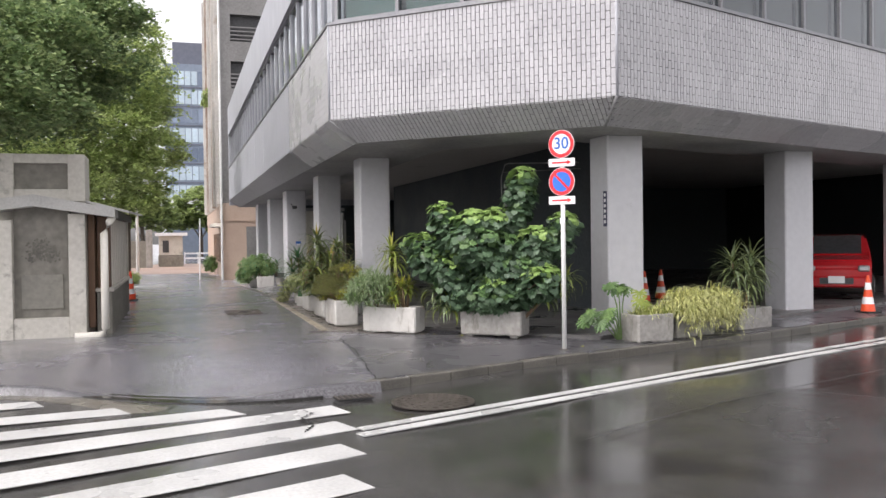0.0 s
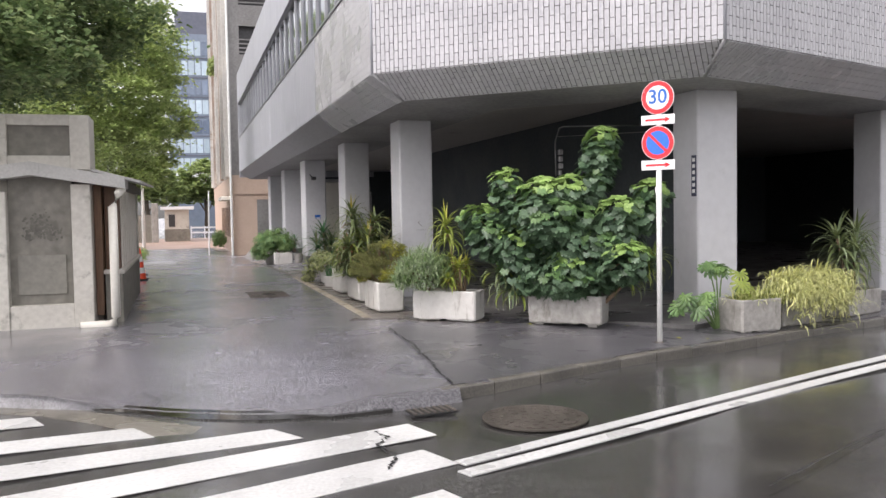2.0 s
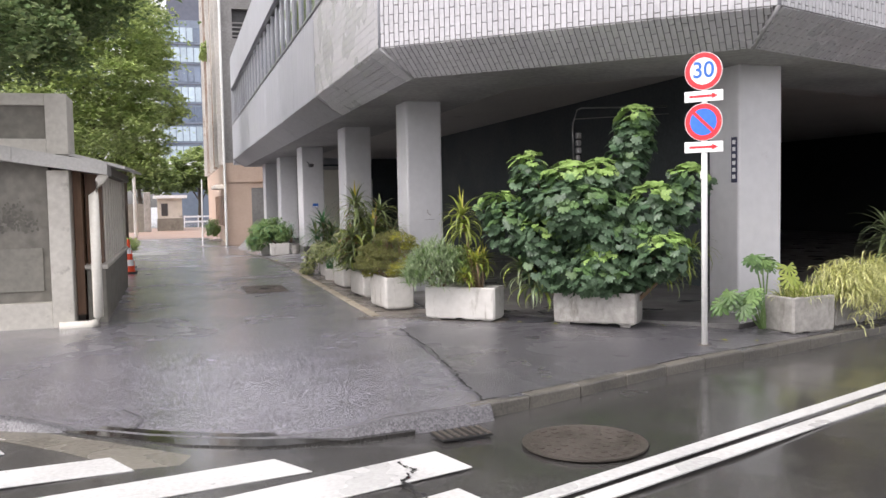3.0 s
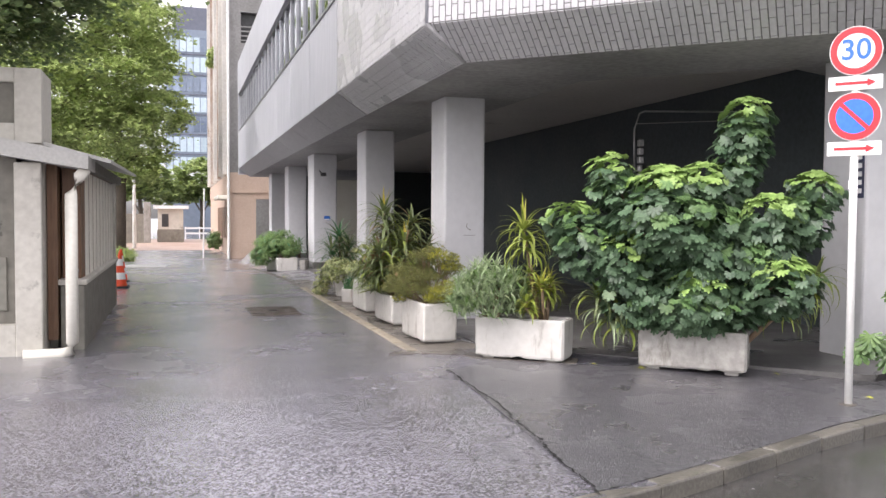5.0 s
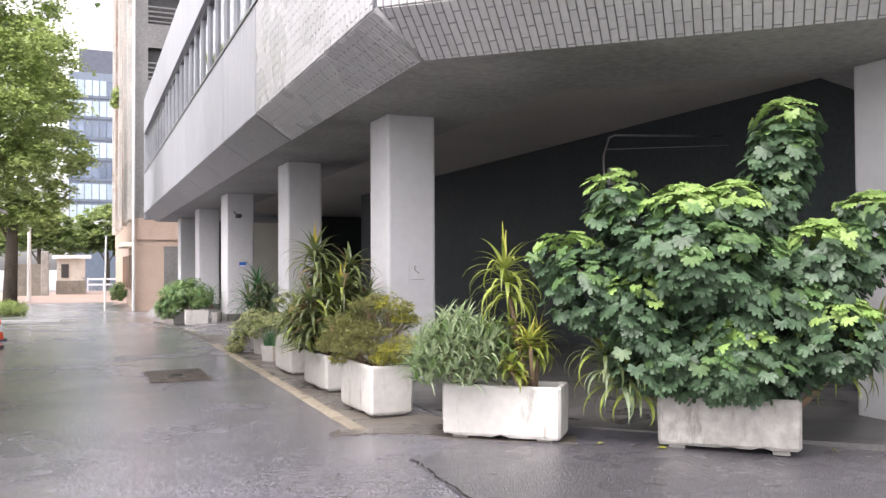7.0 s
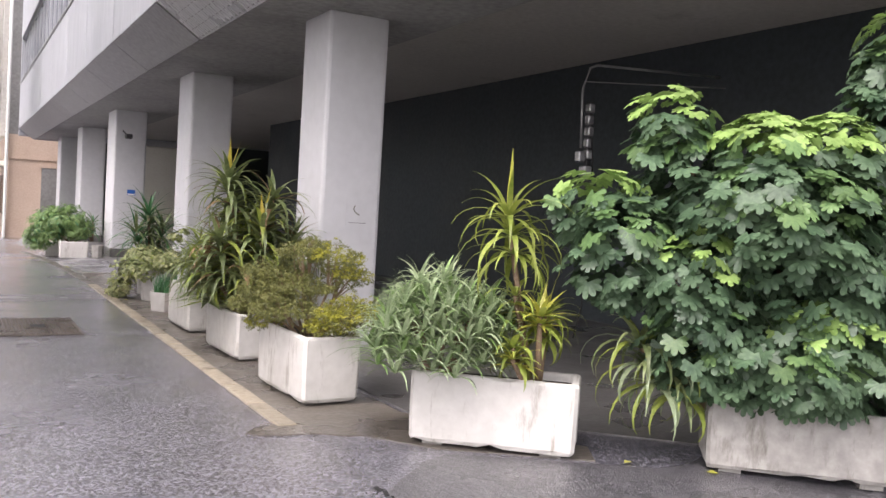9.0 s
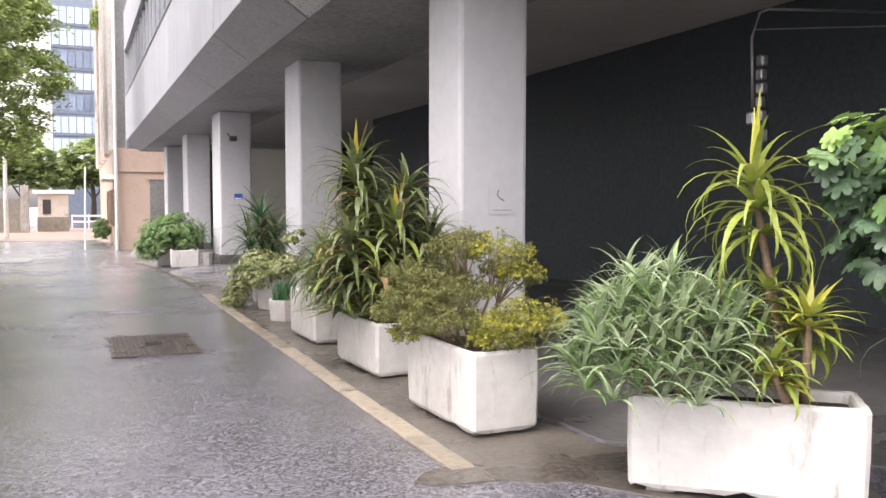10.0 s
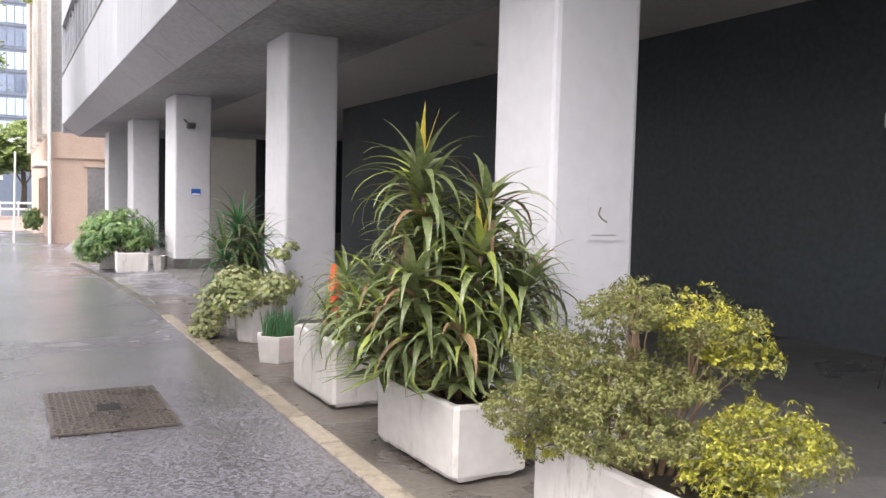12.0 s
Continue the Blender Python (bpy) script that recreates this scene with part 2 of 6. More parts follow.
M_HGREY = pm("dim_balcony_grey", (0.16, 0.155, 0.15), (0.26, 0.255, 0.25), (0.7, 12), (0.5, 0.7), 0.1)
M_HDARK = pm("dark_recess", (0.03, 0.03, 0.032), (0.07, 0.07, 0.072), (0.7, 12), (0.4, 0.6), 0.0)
# tower colours: aerial haze painted in as lighter cladding and softer pane contrast
M_TOWER = pm("hazed_blue_grey_cladding", (0.17, 0.21, 0.27), (0.23, 0.275, 0.34), (0.1, 2), (0.25, 0.4), 0.0)
M_TOWERD = pm("dark_slate_cladding", (0.11, 0.12, 0.155), (0.15, 0.16, 0.20), (0.1, 2), (0.3, 0.5), 0.0)
M_TPANED = pm("dark_reflective_pane", (0.16, 0.20, 0.27), (0.22, 0.27, 0.35), (0.15, 3), (0.05, 0.15), 0.0, obj_random=0.2)
M_TPANE = pm("pale_reflective_pane", (0.40, 0.49, 0.56), (0.50, 0.60, 0.66), (0.15, 3), (0.05, 0.15), 0.0, obj_random=0.14)
M_TWHITE = pm("white_deck_paint", (0.66, 0.68, 0.70), (0.78, 0.79, 0.80), (0.2, 4), (0.4, 0.6), 0.0)
M_GLASS = glassmat("window_glass", (0.62, 0.68, 0.72))
M_FRAME = pm("grey_aluminium_frame", (0.20, 0.20, 0.21), (0.30, 0.30, 0.31), (3, 30), (0.3, 0.5), 0.05, metal=0.6)
M_BLIND = pm("pale_blind", (0.55, 0.56, 0.58), (0.68, 0.68, 0.70), (2, 30), (0.6, 0.8), 0.0)
M_BBLIND = pm("brown_blind", (0.19, 0.172, 0.16), (0.26, 0.24, 0.225), (2, 30), (0.5, 0.7), 0.0)
M_GBLIND = pm("green_blind", (0.13, 0.225, 0.175), (0.18, 0.29, 0.23), (2, 30), (0.5, 0.7), 0.0)
M_ROOM = pm("dim_room", (0.10, 0.10, 0.105), (0.16, 0.16, 0.165), (1, 20), (0.6, 0.8), 0.0)
M_CONE = pm("orange_cone_plastic", (0.75, 0.07, 0.02), (0.85, 0.10, 0.03), (4, 40), (0.35, 0.5), 0.05)
M_REDBRICK = pm("red_brick_paving", (0.34, 0.235, 0.19), (0.46, 0.345, 0.29), (0.8, 20), (0.3, 0.5), 0.2)
M_CAR = pm("red_car_paint", (0.45, 0.015, 0.02), (0.50, 0.02, 0.025), (1, 10), (0.15, 0.25), 0.0)
M_TYRE = pm("tyre_rubber", (0.015, 0.015, 0.015), (0.03, 0.03, 0.03), (6, 60), (0.7, 0.9), 0.1)
M_BARK = pm("tree_bark", (0.07, 0.055, 0.04), (0.16, 0.13, 0.10), (4, 30), (0.7, 0.9), 0.6, stretch=(1, 1, 0.3))
M_STEM = pm("brown_stem", (0.14, 0.09, 0.055), (0.24, 0.17, 0.11), (8, 60), (0.6, 0.8), 0.3)
L_DARK = leafmat("mature_lobed_leaf", (0.038, 0.076, 0.042), (0.112, 0.182, 0.098), 0.38)
L_YOUNG = leafmat("young_lobed_leaf", (0.19, 0.32, 0.08), (0.34, 0.48, 0.16), 0.38)
L_MID = leafmat("half_grown_lobed_leaf", (0.075, 0.150, 0.055), (0.165, 0.27, 0.10), 0.40)
L_STRAP = leafmat("green_strap_leaf", (0.085, 0.122, 0.045), (0.225, 0.265, 0.115), 0.35)
L_SPEAR = leafmat("orange_yellow_spear_leaf", (0.42, 0.34, 0.04), (0.60, 0.50, 0.10), 0.35)
L_BROWN = leafmat("withered_strap_leaf", (0.16, 0.10, 0.05), (0.28, 0.19, 0.10), 0.6)
L_STRAPY = leafmat("yellow_strap_leaf", (0.35, 0.36, 0.05), (0.50, 0.48, 0.10), 0.35)
L_STRAPL = leafmat("lime_strap_leaf", (0.18, 0.25, 0.04), (0.34, 0.38, 0.09), 0.35)
L_SILVER = leafmat("silvery_green_leaf", (0.22, 0.30, 0.16), (0.44, 0.52, 0.33), 0.4, 0.25, 0.4)
L_SHRUB = leafmat("olive_shrub_leaf", (0.078, 0.088, 0.024), (0.23, 0.235, 0.07), 0.5, 0.35)
L_SHRUBY = leafmat("golden_shrub_leaf", (0.23, 0.24, 0.02), (0.42, 0.395, 0.05), 0.5, 0.3)
L_IVY = leafmat("variegated_ivy_leaf", (0.16, 0.22, 0.07), (0.50, 0.50, 0.26), 0.40, 0.35)
L_GRASS = leafmat("golden_grass_blade", (0.46, 0.48, 0.17), (0.76, 0.75, 0.40), 0.40, 0.3)
L_CHIVE = leafmat("chive_blade", (0.05, 0.15, 0.06), (0.09, 0.24, 0.10), 0.40)
L_FERN = leafmat("soft_green_leaf", (0.11, 0.20, 0.06), (0.24, 0.36, 0.13), 0.40)
# these two leaf colours are lifted to paint in haze over the crowns
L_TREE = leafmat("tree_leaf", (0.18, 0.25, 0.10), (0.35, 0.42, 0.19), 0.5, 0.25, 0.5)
L_FAR = leafmat("haze_paled_leaf", (0.25, 0.345, 0.115), (0.50, 0.57, 0.23), 0.5, 0.25, 0.55)
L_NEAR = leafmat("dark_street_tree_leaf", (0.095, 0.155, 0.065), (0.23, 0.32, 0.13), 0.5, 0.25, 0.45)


# ---- building blocks ----
def mesh_ob(name, bm, material, parent=None, smooth=False):
    me = bpy.data.meshes.new(name)
    bmesh.ops.recalc_face_normals(bm, faces=bm.faces)
    bm.to_mesh(me)
    bm.free()
    if smooth:
        me.polygons.foreach_set("use_smooth", [True] * len(me.polygons))
    for mt in (material if isinstance(material, (list, tuple)) else [material]):
        me.materials.append(mt)
    ob = new(name, me)
    ob.parent = parent
    return ob


def part(name, bm, material, parent, label="", smooth=False):
    ob = mesh_ob(name, bm, material, parent, smooth)
    if label:
        tagged(ob, label)
    return ob


def structure(name, bm, material, label, category):
    return tagged(mesh_ob(name, bm, material), label, category, kind="structure")


def thing(name, m, label, category, group=""):
    ob = new(name)
    ob.empty_display_size = 0.1
    ob.matrix_basis = m
    return tagged(ob, label, category, group)


def box(x0, y0, z0, x1, y1, z1, bevel=0.0, bm=None, seg=1, m=None):
    out = bm or bmesh.new()
    geo = bmesh.ops.create_cube(out, size=1.0)
    vs = geo["verts"]
    mm = Matrix.Translation(((x0 + x1) / 2, (y0 + y1) / 2, (z0 + z1) / 2)) @ Matrix.Diagonal((x1 - x0, y1 - y0, z1 - z0, 1))
    bmesh.ops.transform(out, matrix=(m @ mm if m else mm), verts=vs)
    if bevel:
        es = {e for v in vs for e in v.link_edges}
        bmesh.ops.bevel(out, geom=list(es), offset=bevel, segments=seg, affect="EDGES", profile=0.5)
    return out


def tube(points, r, sides=8, bm=None, caps=True):
    """A round tube along points; r a number or one per point."""
    out = bm or bmesh.new()
    pts = [Vector(p) for p in points]
    rs = r if isinstance(r, (list, tuple)) else [r] * len(pts)
    rings = []
    for i, p in enumerate(pts):
        d = (pts[min(i + 1, len(pts) - 1)] - pts[max(i - 1, 0)]).normalized()
        ref = Vector((0, 0, 1)) if abs(d.z) < 0.9 else Vector((1, 0, 0))
        u = d.cross(ref).normalized()
        v = d.cross(u)
        rings.append([out.verts.new(p + rs[i] * (math.cos(2 * math.pi * k / sides) * u + math.sin(2 * math.pi * k / sides) * v)) for k in range(sides)])
    for a, b in zip(rings, rings[1:]):
        for k in range(sides):
            out.faces.new((a[k], a[(k + 1) % sides], b[(k + 1) % sides], b[k]))
    if caps:
        out.faces.new(rings[0][::-1])
        out.faces.new(rings[-1])
    return out


def prism(poly, z0, z1, bm=None):
    """Upright prism over a plan polygon."""
    out = bm or bmesh.new()
    a = [out.verts.new((x, y, z0)) for x, y in poly]
    b = [out.verts.new((x, y, z1)) for x, y in poly]
    n = len(poly)
    for i in range(n):
        out.faces.new((a[i], a[(i + 1) % n], b[(i + 1) % n], b[i]))
    out.faces.new(a[::-1])
    out.faces.new(b)
    return out


def disc(r, h, sides=40, bm=None):
    out = bm or bmesh.new()
    bmesh.ops.create_cone(out, cap_ends=True, segments=sides, radius1=r, radius2=r, depth=h)
    return out


class Sheets:
    """Gathers many small leaves into one mesh, with a material index for each."""

    def __init__(self):
        self.v, self.f, self.mi = [], [], []

    def add(self, verts, faces, mat=0):
        k = len(self.v)
        self.v += [tuple(p) for p in verts]
        self.f += [tuple(i + k for i in q) for q in faces]
        self.mi += [mat] * len(faces)

    def make(self, name, mats, parent=None, label=""):
        me = bpy.data.meshes.new(name)
        me.from_pydata(self.v, [], self.f)
        for m in mats:
            me.materials.append(m)
        me.polygons.foreach_set("material_index", self.mi)
        me.polygons.foreach_set("use_smooth", [True] * len(self.f))
        me.update()
        ob = new(name, me)
        ob.parent = parent
        if label:
            tagged(ob, label)
        return ob


UP = Vector((0, 0, 1))


def strap(sh, base, az, rise, length, width, droop, mat=0, segs=6, fold=0.25, low=None):
    """One long leaf: starts at base, leaves at angle rise above level, bends down along its length."""
    p = Vector(base)
    out = Vector((math.cos(az), math.sin(az), 0))
    side = Vector((-math.sin(az), math.cos(az), 0))
    vs, fs = [], []
    step = length / segs
    a = rise
    for i in range(segs + 1):
        t = i / segs
        w = width * (0.55 + 0.45 * math.sin(math.pi * min(t * 1.4, 1))) * (1 - t ** 3) * 0.5 + 0.0015
        d = out * math.cos(a) + UP * math.sin(a)
        nrm = side.cross(d)
        vs += [p - side * w + nrm * w * fold * -1, p, p + side * w + nrm * w * fold * -1]
        p = p + d * step
        a -= droop / segs * (0.5 + t)
        if low is not None and p.z < low and a < 0:
            a = -0.15
    for i in range(segs):
        k = 3 * i
        fs += [(k, k + 1, k + 4, k + 3), (k + 1, k + 2, k + 5, k + 4)]
    sh.add(vs, fs, mat)


def rosette(sh, base, n, length, width, mats, rise=(0.1, 1.3), droop=1.6, rng=RND, segs=6, tip=None, low=None):
    """A whorl of strap leaves; the inner ones stand up."""
    for i in range(n):
        t = (i + 0.5) / n
        az = i * 2.39996 + rng.uniform(-0.3, 0.3)
        ri = rise[0] + (rise[1] - rise[0]) * t + rng.uniform(-0.12, 0.12)
        ln = length * rng.uniform(0.75, 1.1) * (1.0 - 0.25 * t)
        mt = tip if (tip is not None and t > 0.86) else mats[rng.randrange(len(mats))]
        strap(sh, base, az, ri, ln, width * rng.uniform(0.8, 1.15), droop * rng.uniform(0.7, 1.2) * (1.15 - 0.7 * t), mt, segs, low=low)


def small_leaf(sh, p, nrm, size, mat, rng=RND, long=1.7):
    """A small folded leaf of four triangles."""
    nrm = Vector(nrm).normalized()
    ref = Vector((rng.uniform(-1, 1), rng.uniform(-1, 1), rng.uniform(-1, 1)))
    u = nrm.cross(ref)
    if u.length < 1e-3:
        u = Vector((1, 0, 0))
    u.normalize()
    w = nrm.cross(u)
    p = Vector(p)
    L, W = size * long * 0.5, size * 0.5
    vs = [p - u * L, p + w * W + nrm * W * 0.35, p + u * L, p - w * W + nrm * W * 0.35, p]
    sh.add(vs, [(0, 4, 1), (1, 4, 2), (2, 4, 3), (3, 4, 0)], mat)


def lobed_leaf(sh, p, out, r, mat, rng=RND, lobes=7, droop=0.5, tilt=(0.1, 0.6), deep=0.5, span=2.3):
    """A hand-shaped leaf with blunt lobes that hang at their tips."""
    out = Vector(out)
    out.z = 0
    out = out.normalized() if out.length > 1e-3 else Vector((1, 0, 0))
    t = rng.uniform(*tilt)
    u = (out * math.cos(t) - UP * math.sin(t)).normalized()
    s = Vector((-out.y, out.x, 0))
    nrm = u.cross(s)
    if nrm.z < 0:
        nrm = -nrm
    p = Vector(p)
    vs, fs = [p], []
    for k in range(2 * lobes + 1):
        a = -span + 2 * span * k / (2 * lobes)
        tip = k % 2 == 1
        rad = r * ((1.0 - 0.25 * abs(a) / span) if tip else deep) * rng.uniform(0.92, 1.06)
        if tip:
            da = span / lobes * 0.62
            for q in (-da, 0, da):
                dd = u * math.cos(a + q) + s * math.sin(a + q)
                rr = rad * (1.0 if q == 0 else 0.90)
                vs.append(p + dd * rr - nrm * droop * rr * (0.5 if q == 0 else 0.42))
        else:
            d = u * math.cos(a) + s * math.sin(a)
            vs.append(p + d * rad - nrm * droop * rad * 0.22)
    for i in range(1, len(vs) - 1):
        fs.append((0, i, i + 1))
    sh.add(vs, fs, mat)


# ---- ground ----
KERB_X = [-300, -3.0, -1.87, -0.85, -0.36, 0.3, 1.0, 1.6, 2.3, 3.4, 4.6, 6.0, 8.8, 60, 300]
KERB_Y = [12.3, 12.3, 11.9, 11.35, 10.98, 10.62, 10.48, 10.56, 10.72, 11.1, 11.58, 11.98, 12.8, 31.0, 31.0]
ROAD_Z = -0.18


def kerb_y(x):
    return float(np.interp(x, KERB_X, KERB_Y))


def smooth(t):
    t = min(max(t, 0.0), 1.0)
    return t * t * (3 - 2 * t)


def ground_z(x, y):
    """Height of the pavement and the alley: they fall to the road edge and, far off, towards the cross street."""
    d = y - kerb_y(x)
    apron = smooth((x + 1.6) / 0.8) * (1 - smooth((x - 0.5) / 1.0))
    edge = -0.075 - 0.085 * apron
    z = edge * (1 - smooth(d / 3.0))
    under = smooth((x - 2.4) / 0.6) * (1 - smooth((y - 44) / 2.0)) * (1 - smooth((x - 24) / 2.0))
    return z - 0.64 * smooth((y - 25) / 24) * (1 - under)


def sheet(name, xs, ds, sign, zf, material, label, category):
    vs = [(x, kerb_y(x) + sign * d, zf(x, kerb_y(x) + sign * d)) for d in ds for x in xs]
    n = len(xs)
    fs = [(j * n + i, j * n + i + 1, (j + 1) * n + i + 1, (j + 1) * n + i) for j in range(len(ds) - 1) for i in range(n - 1)]
    me = bpy.data.meshes.new(name)
    me.from_pydata(vs, [], fs if sign > 0 else [f[::-1] for f in fs])
    me.materials.append(material)
    me.polygons.foreach_set("use_smooth", [True] * len(fs))
    me.update()
    return tagged(new(name, me), label, category, kind="structure")


XS = [-300, -80, -30, -14, -9] + [round(-6 + 0.25 * i, 3) for i in range(0, 125)] + [26, 30, 40, 60, 120, 300]
DS = [0, 0.06, 0.15] + [0.3 * i for i in range(1, 130)] + [40, 42, 46, 55, 70, 100, 180, 500]
pavement = sheet("pavement", XS, DS, 1, ground_z, M_ALLEY, "dark wet asphalt of the alley and footway", "pavement")
road = sheet("road", XS, [0, 0.5, 1, 2, 3, 4, 6, 8, 12, 20, 40, 120, 500], -1, lambda x, y: ROAD_Z + 0.012 * math.sin(1.3 * x + 0.8 * y), M_ROAD, "dark wet asphalt road with puddles", "road")


WX = [2.2 + 0.2 * i for i in range(90)]
walk_rows = []
for f in [i / 12 for i in range(13)]:
    for x in WX:
        ya = kerb_y(x) + 0.10
        yb = 14.0 + (x - 2.2) * 0.9 if x < 2.95 else max(kerb_y(x) + 2.6, 14.68 - (x - 2.95) * 0.62)
        y = ya + f * (yb - ya)
        xx = 2.18 + 0.055 * (y - 10.7) if x < 2.25 else max(x, 2.20 + 0.055 * (y - 10.7) + (x - 2.25) * 0.1)
        walk_rows.append((xx, y, ground_z(xx, y) + 0.005))
me = bpy.data.meshes.new("footway")
nw = len(WX)
me.from_pydata(walk_rows, [], [(j * nw + i, j * nw + i + 1, (j + 1) * nw + i + 1, (j + 1) * nw + i) for j in range(12) for i in range(nw - 1)])
me.materials.append(M_WALK)
me.polygons.foreach_set("use_smooth", [True] * len(me.polygons))
tagged(new("footway", me), "smoother dark asphalt footway beside the kerb", "footway", kind="structure")


def decal(name, poly, z, material, label, category, thick=0.004):
    return structure(name, prism(poly, z, z + thick), material, label, category)


# crosswalk stripes and the double edge line
def bar(x0, y0, x1, y1, w):
    dx, dy = x1 - x0, y1 - y0
    n = math.hypot(dx, dy)
    ox, oy = -dy / n * w / 2, dx / n * w / 2
    return [(x0 - ox, y0 - oy), (x1 - ox, y1 - oy), (x1 + ox, y1 + oy), (x0 + ox, y0 + oy)]


crossing = thing("crosswalk", pose(0, 0, 0), "worn white crosswalk stripes painted on wet asphalt", "crosswalk")
crossing["kind"] = "structure"
for k, (xe, ye, sl) in enumerate([(-1.43, 11.08, 0.04), (-0.55, 10.36, 0.09), (0.53, 9.92, 0.18), (1.56, 9.67, 0.30), (1.48, 8.91, 0.345), (1.36, 8.02, 0.36), (1.22, 7.10, 0.36), (1.12, 6.20, 0.36), (1.02, 5.30, 0.36), (0.92, 4.40, 0.36), (0.82, 3.50, 0.36)]):
    ln = 4.6 - max(0, 3 - k) * 0.9
    w = 0.43 if k > 2 else 0.36
    q = bar(xe - ln, ye - ln * sl, xe, ye, w)
    if k < 3:
        q[1] = (q[1][0] + 0.07, q[1][1])
        q[2] = (q[2][0] - 0.07, q[2][1])
    part("stripe", prism(q, ROAD_Z + 0.012, ROAD_Z + 0.018), M_PAINT, crossing)
edge_line = thing("edge_line", pose(0, 0, 0), "double white line painted along the wet road", "road marking")
edge_line["kind"] = "structure"
for off in (0.0, -0.23):
    pts = [(1.56 + off * 0.2, 8.70 + off), (6.0, 10.38 + off * 1.04), (9.7, 11.70 + off * 1.06), (22, 16.1 + off * 1.06)]
    for (a, b), (c, d) in zip(pts, pts[1:]):
        part("line", prism(bar(a, b, c, d, 0.14 if off else 0.125), ROAD_Z + 0.012, ROAD_Z + 0.022), M_PAINT, edge_line)

# standing water in the gutter of the dropped kerb
puddle = structure("gutter_water", prism([(-1.25, 11.62), (-0.95, 11.30), (-0.55, 10.98), (-0.15, 10.66), (0.35, 10.42), (0.95, 10.33), (1.5, 10.40), (1.5, 10.75), (1.05, 10.82), (0.6, 10.90), (0.1, 11.34), (-0.4, 11.52), (-0.85, 11.72)], ROAD_Z - 0.02, ROAD_Z + 0.0215), M_PUDDLE, "still puddle mirroring the sky along the gutter", "puddle")

# tarred seams in the road
for pts in ([(3.2, 7.6), (5.2, 8.55), (8.0, 9.5), (12, 11.0)], [(6.4, 8.9), (6.9, 8.2), (7.8, 7.6)], [(1.20, 9.72), (1.25, 9.52), (1.12, 9.32), (1.18, 8.98), (1.06, 8.72)]):
    bm = bmesh.new()
    for (a, b), (c, d) in zip(pts, pts[1:]):
        for i in range(6):
            t0, t1 = i / 6, (i + 1) / 6
            q = bar(a + (c - a) * t0 + RND.uniform(-.02, .02), b + (d - b) * t0 + RND.uniform(-.02, .02), a + (c - a) * t1 + RND.uniform(-.02, .02), b + (d - b) * t1, RND.uniform(0.010, 0.03))
            bm.faces.new([bm.verts.new((x, y, ROAD_Z + 0.026)) for x, y in q])
    structure("road_crack", bm, M_BLACK, "thin dark crack in the road surface", "crack")

# manhole in the road: rim, lid and raised grid
manhole = thing("manhole_cover", pose(2.55, 9.72, ROAD_Z + 0.012), "round cast-iron manhole cover in the wet road", "manhole")
part("rim", disc(0.44, 0.012, 48), M_IRON, manhole)
bm = disc(0.39, 0.02, 48)
part("lid", bm, M_IRON, manhole)
bm = bmesh.new()
for r in (0.10, 0.19, 0.28, 0.36):
    for k in range(int(r * 60)):
        a = 2 * math.pi * k / int(r * 60)
        box(-0.018, -0.022, 0.0, 0.018, 0.022, 0.016, bm=bm, m=pose(r * math.cos(a), r * math.sin(a), 0, 0, 0, math.degrees(a)))
tagged(part("studs", bm, M_IRON, manhole), kind="stuff")

# square chequered cover in the alley
cover = thing("utility_cover", pose(1.31, 19.78, 0.004), "square chequered iron utility cover in wet asphalt", "utility cover")
part("frame", box(-0.36, -0.56, 0, 0.36, 0.56, 0.010), M_COVER, cover)
bm = bmesh.new()
for i in range(17):
    for j in range(27):
        if abs(i - 8) < 2 and abs(j - 13) < 3:
            continue
        w_, h_ = (0.014, 0.009) if (i + j) % 2 else (0.009, 0.014)
        box(-0.32 + i * 0.04 - w_, -0.52 + j * 0.04 - h_, 0.008, -0.32 + i * 0.04 + w_, -0.52 + j * 0.04 + h_, 0.017, bm=bm)
part("lifting_slot", box(-0.07, -0.09, 0.0095, 0.07, 0.09, 0.0125, 0.002), M_BLACK, cover)
tagged(part("plate", bm, M_COVER, cover), kind="stuff")

# drain grate in the gutter
grate = thing("drain_grate", pose(1.80, 10.22, ROAD_Z + 0.012, 0, 0, 6), "rusty iron drain grate in the gutter", "drain")
part("frame", box(-0.20, -0.12, 0, 0.20, 0.12, 0.012), M_BLACK, grate)
for i in range(7):
    part("bar", box(-0.18 + i * 0.06 - 0.012, -0.11, 0.010, -0.18 + i * 0.06 + 0.012, 0.11, 0.022), M_IRON, grate)

# cracks in the asphalt: narrow sunk seams
seam = bmesh.new()
cx = [(2.39, 14.25), (2.35, 13.6), (2.36, 12.9), (2.30, 12.32), (2.29, 11.9), (2.23, 11.5), (2.21, 11.1), (2.17, 10.72)]
for (a, b), (c, d) in zip(cx, cx[1:]):
    ns = 9
    for i in range(ns):
        t0, t1 = i / ns, (i + 1) / ns
        x0, y0 = a + (c - a) * t0 + RND.uniform(-.016, .016), b + (d - b) * t0
        x1, y1 = a + (c - a) * t1 + RND.uniform(-.012, .012), b + (d - b) * t1
        w = RND.uniform(0.006, 0.028)
        q = bar(x0, y0, x1, y1, w)
        seam.faces.new([seam.verts.new((x, y, ground_z(x, y) + 0.009)) for x, y in q])
structure("asphalt_crack", seam, M_BLACK, "ragged dark crack across the asphalt", "crack")
seam = bmesh.new()
cx = [(-1.30, 11.75), (-0.9, 11.6), (-0.62, 11.85), (-0.45, 11.5), (-0.52, 11.2)]
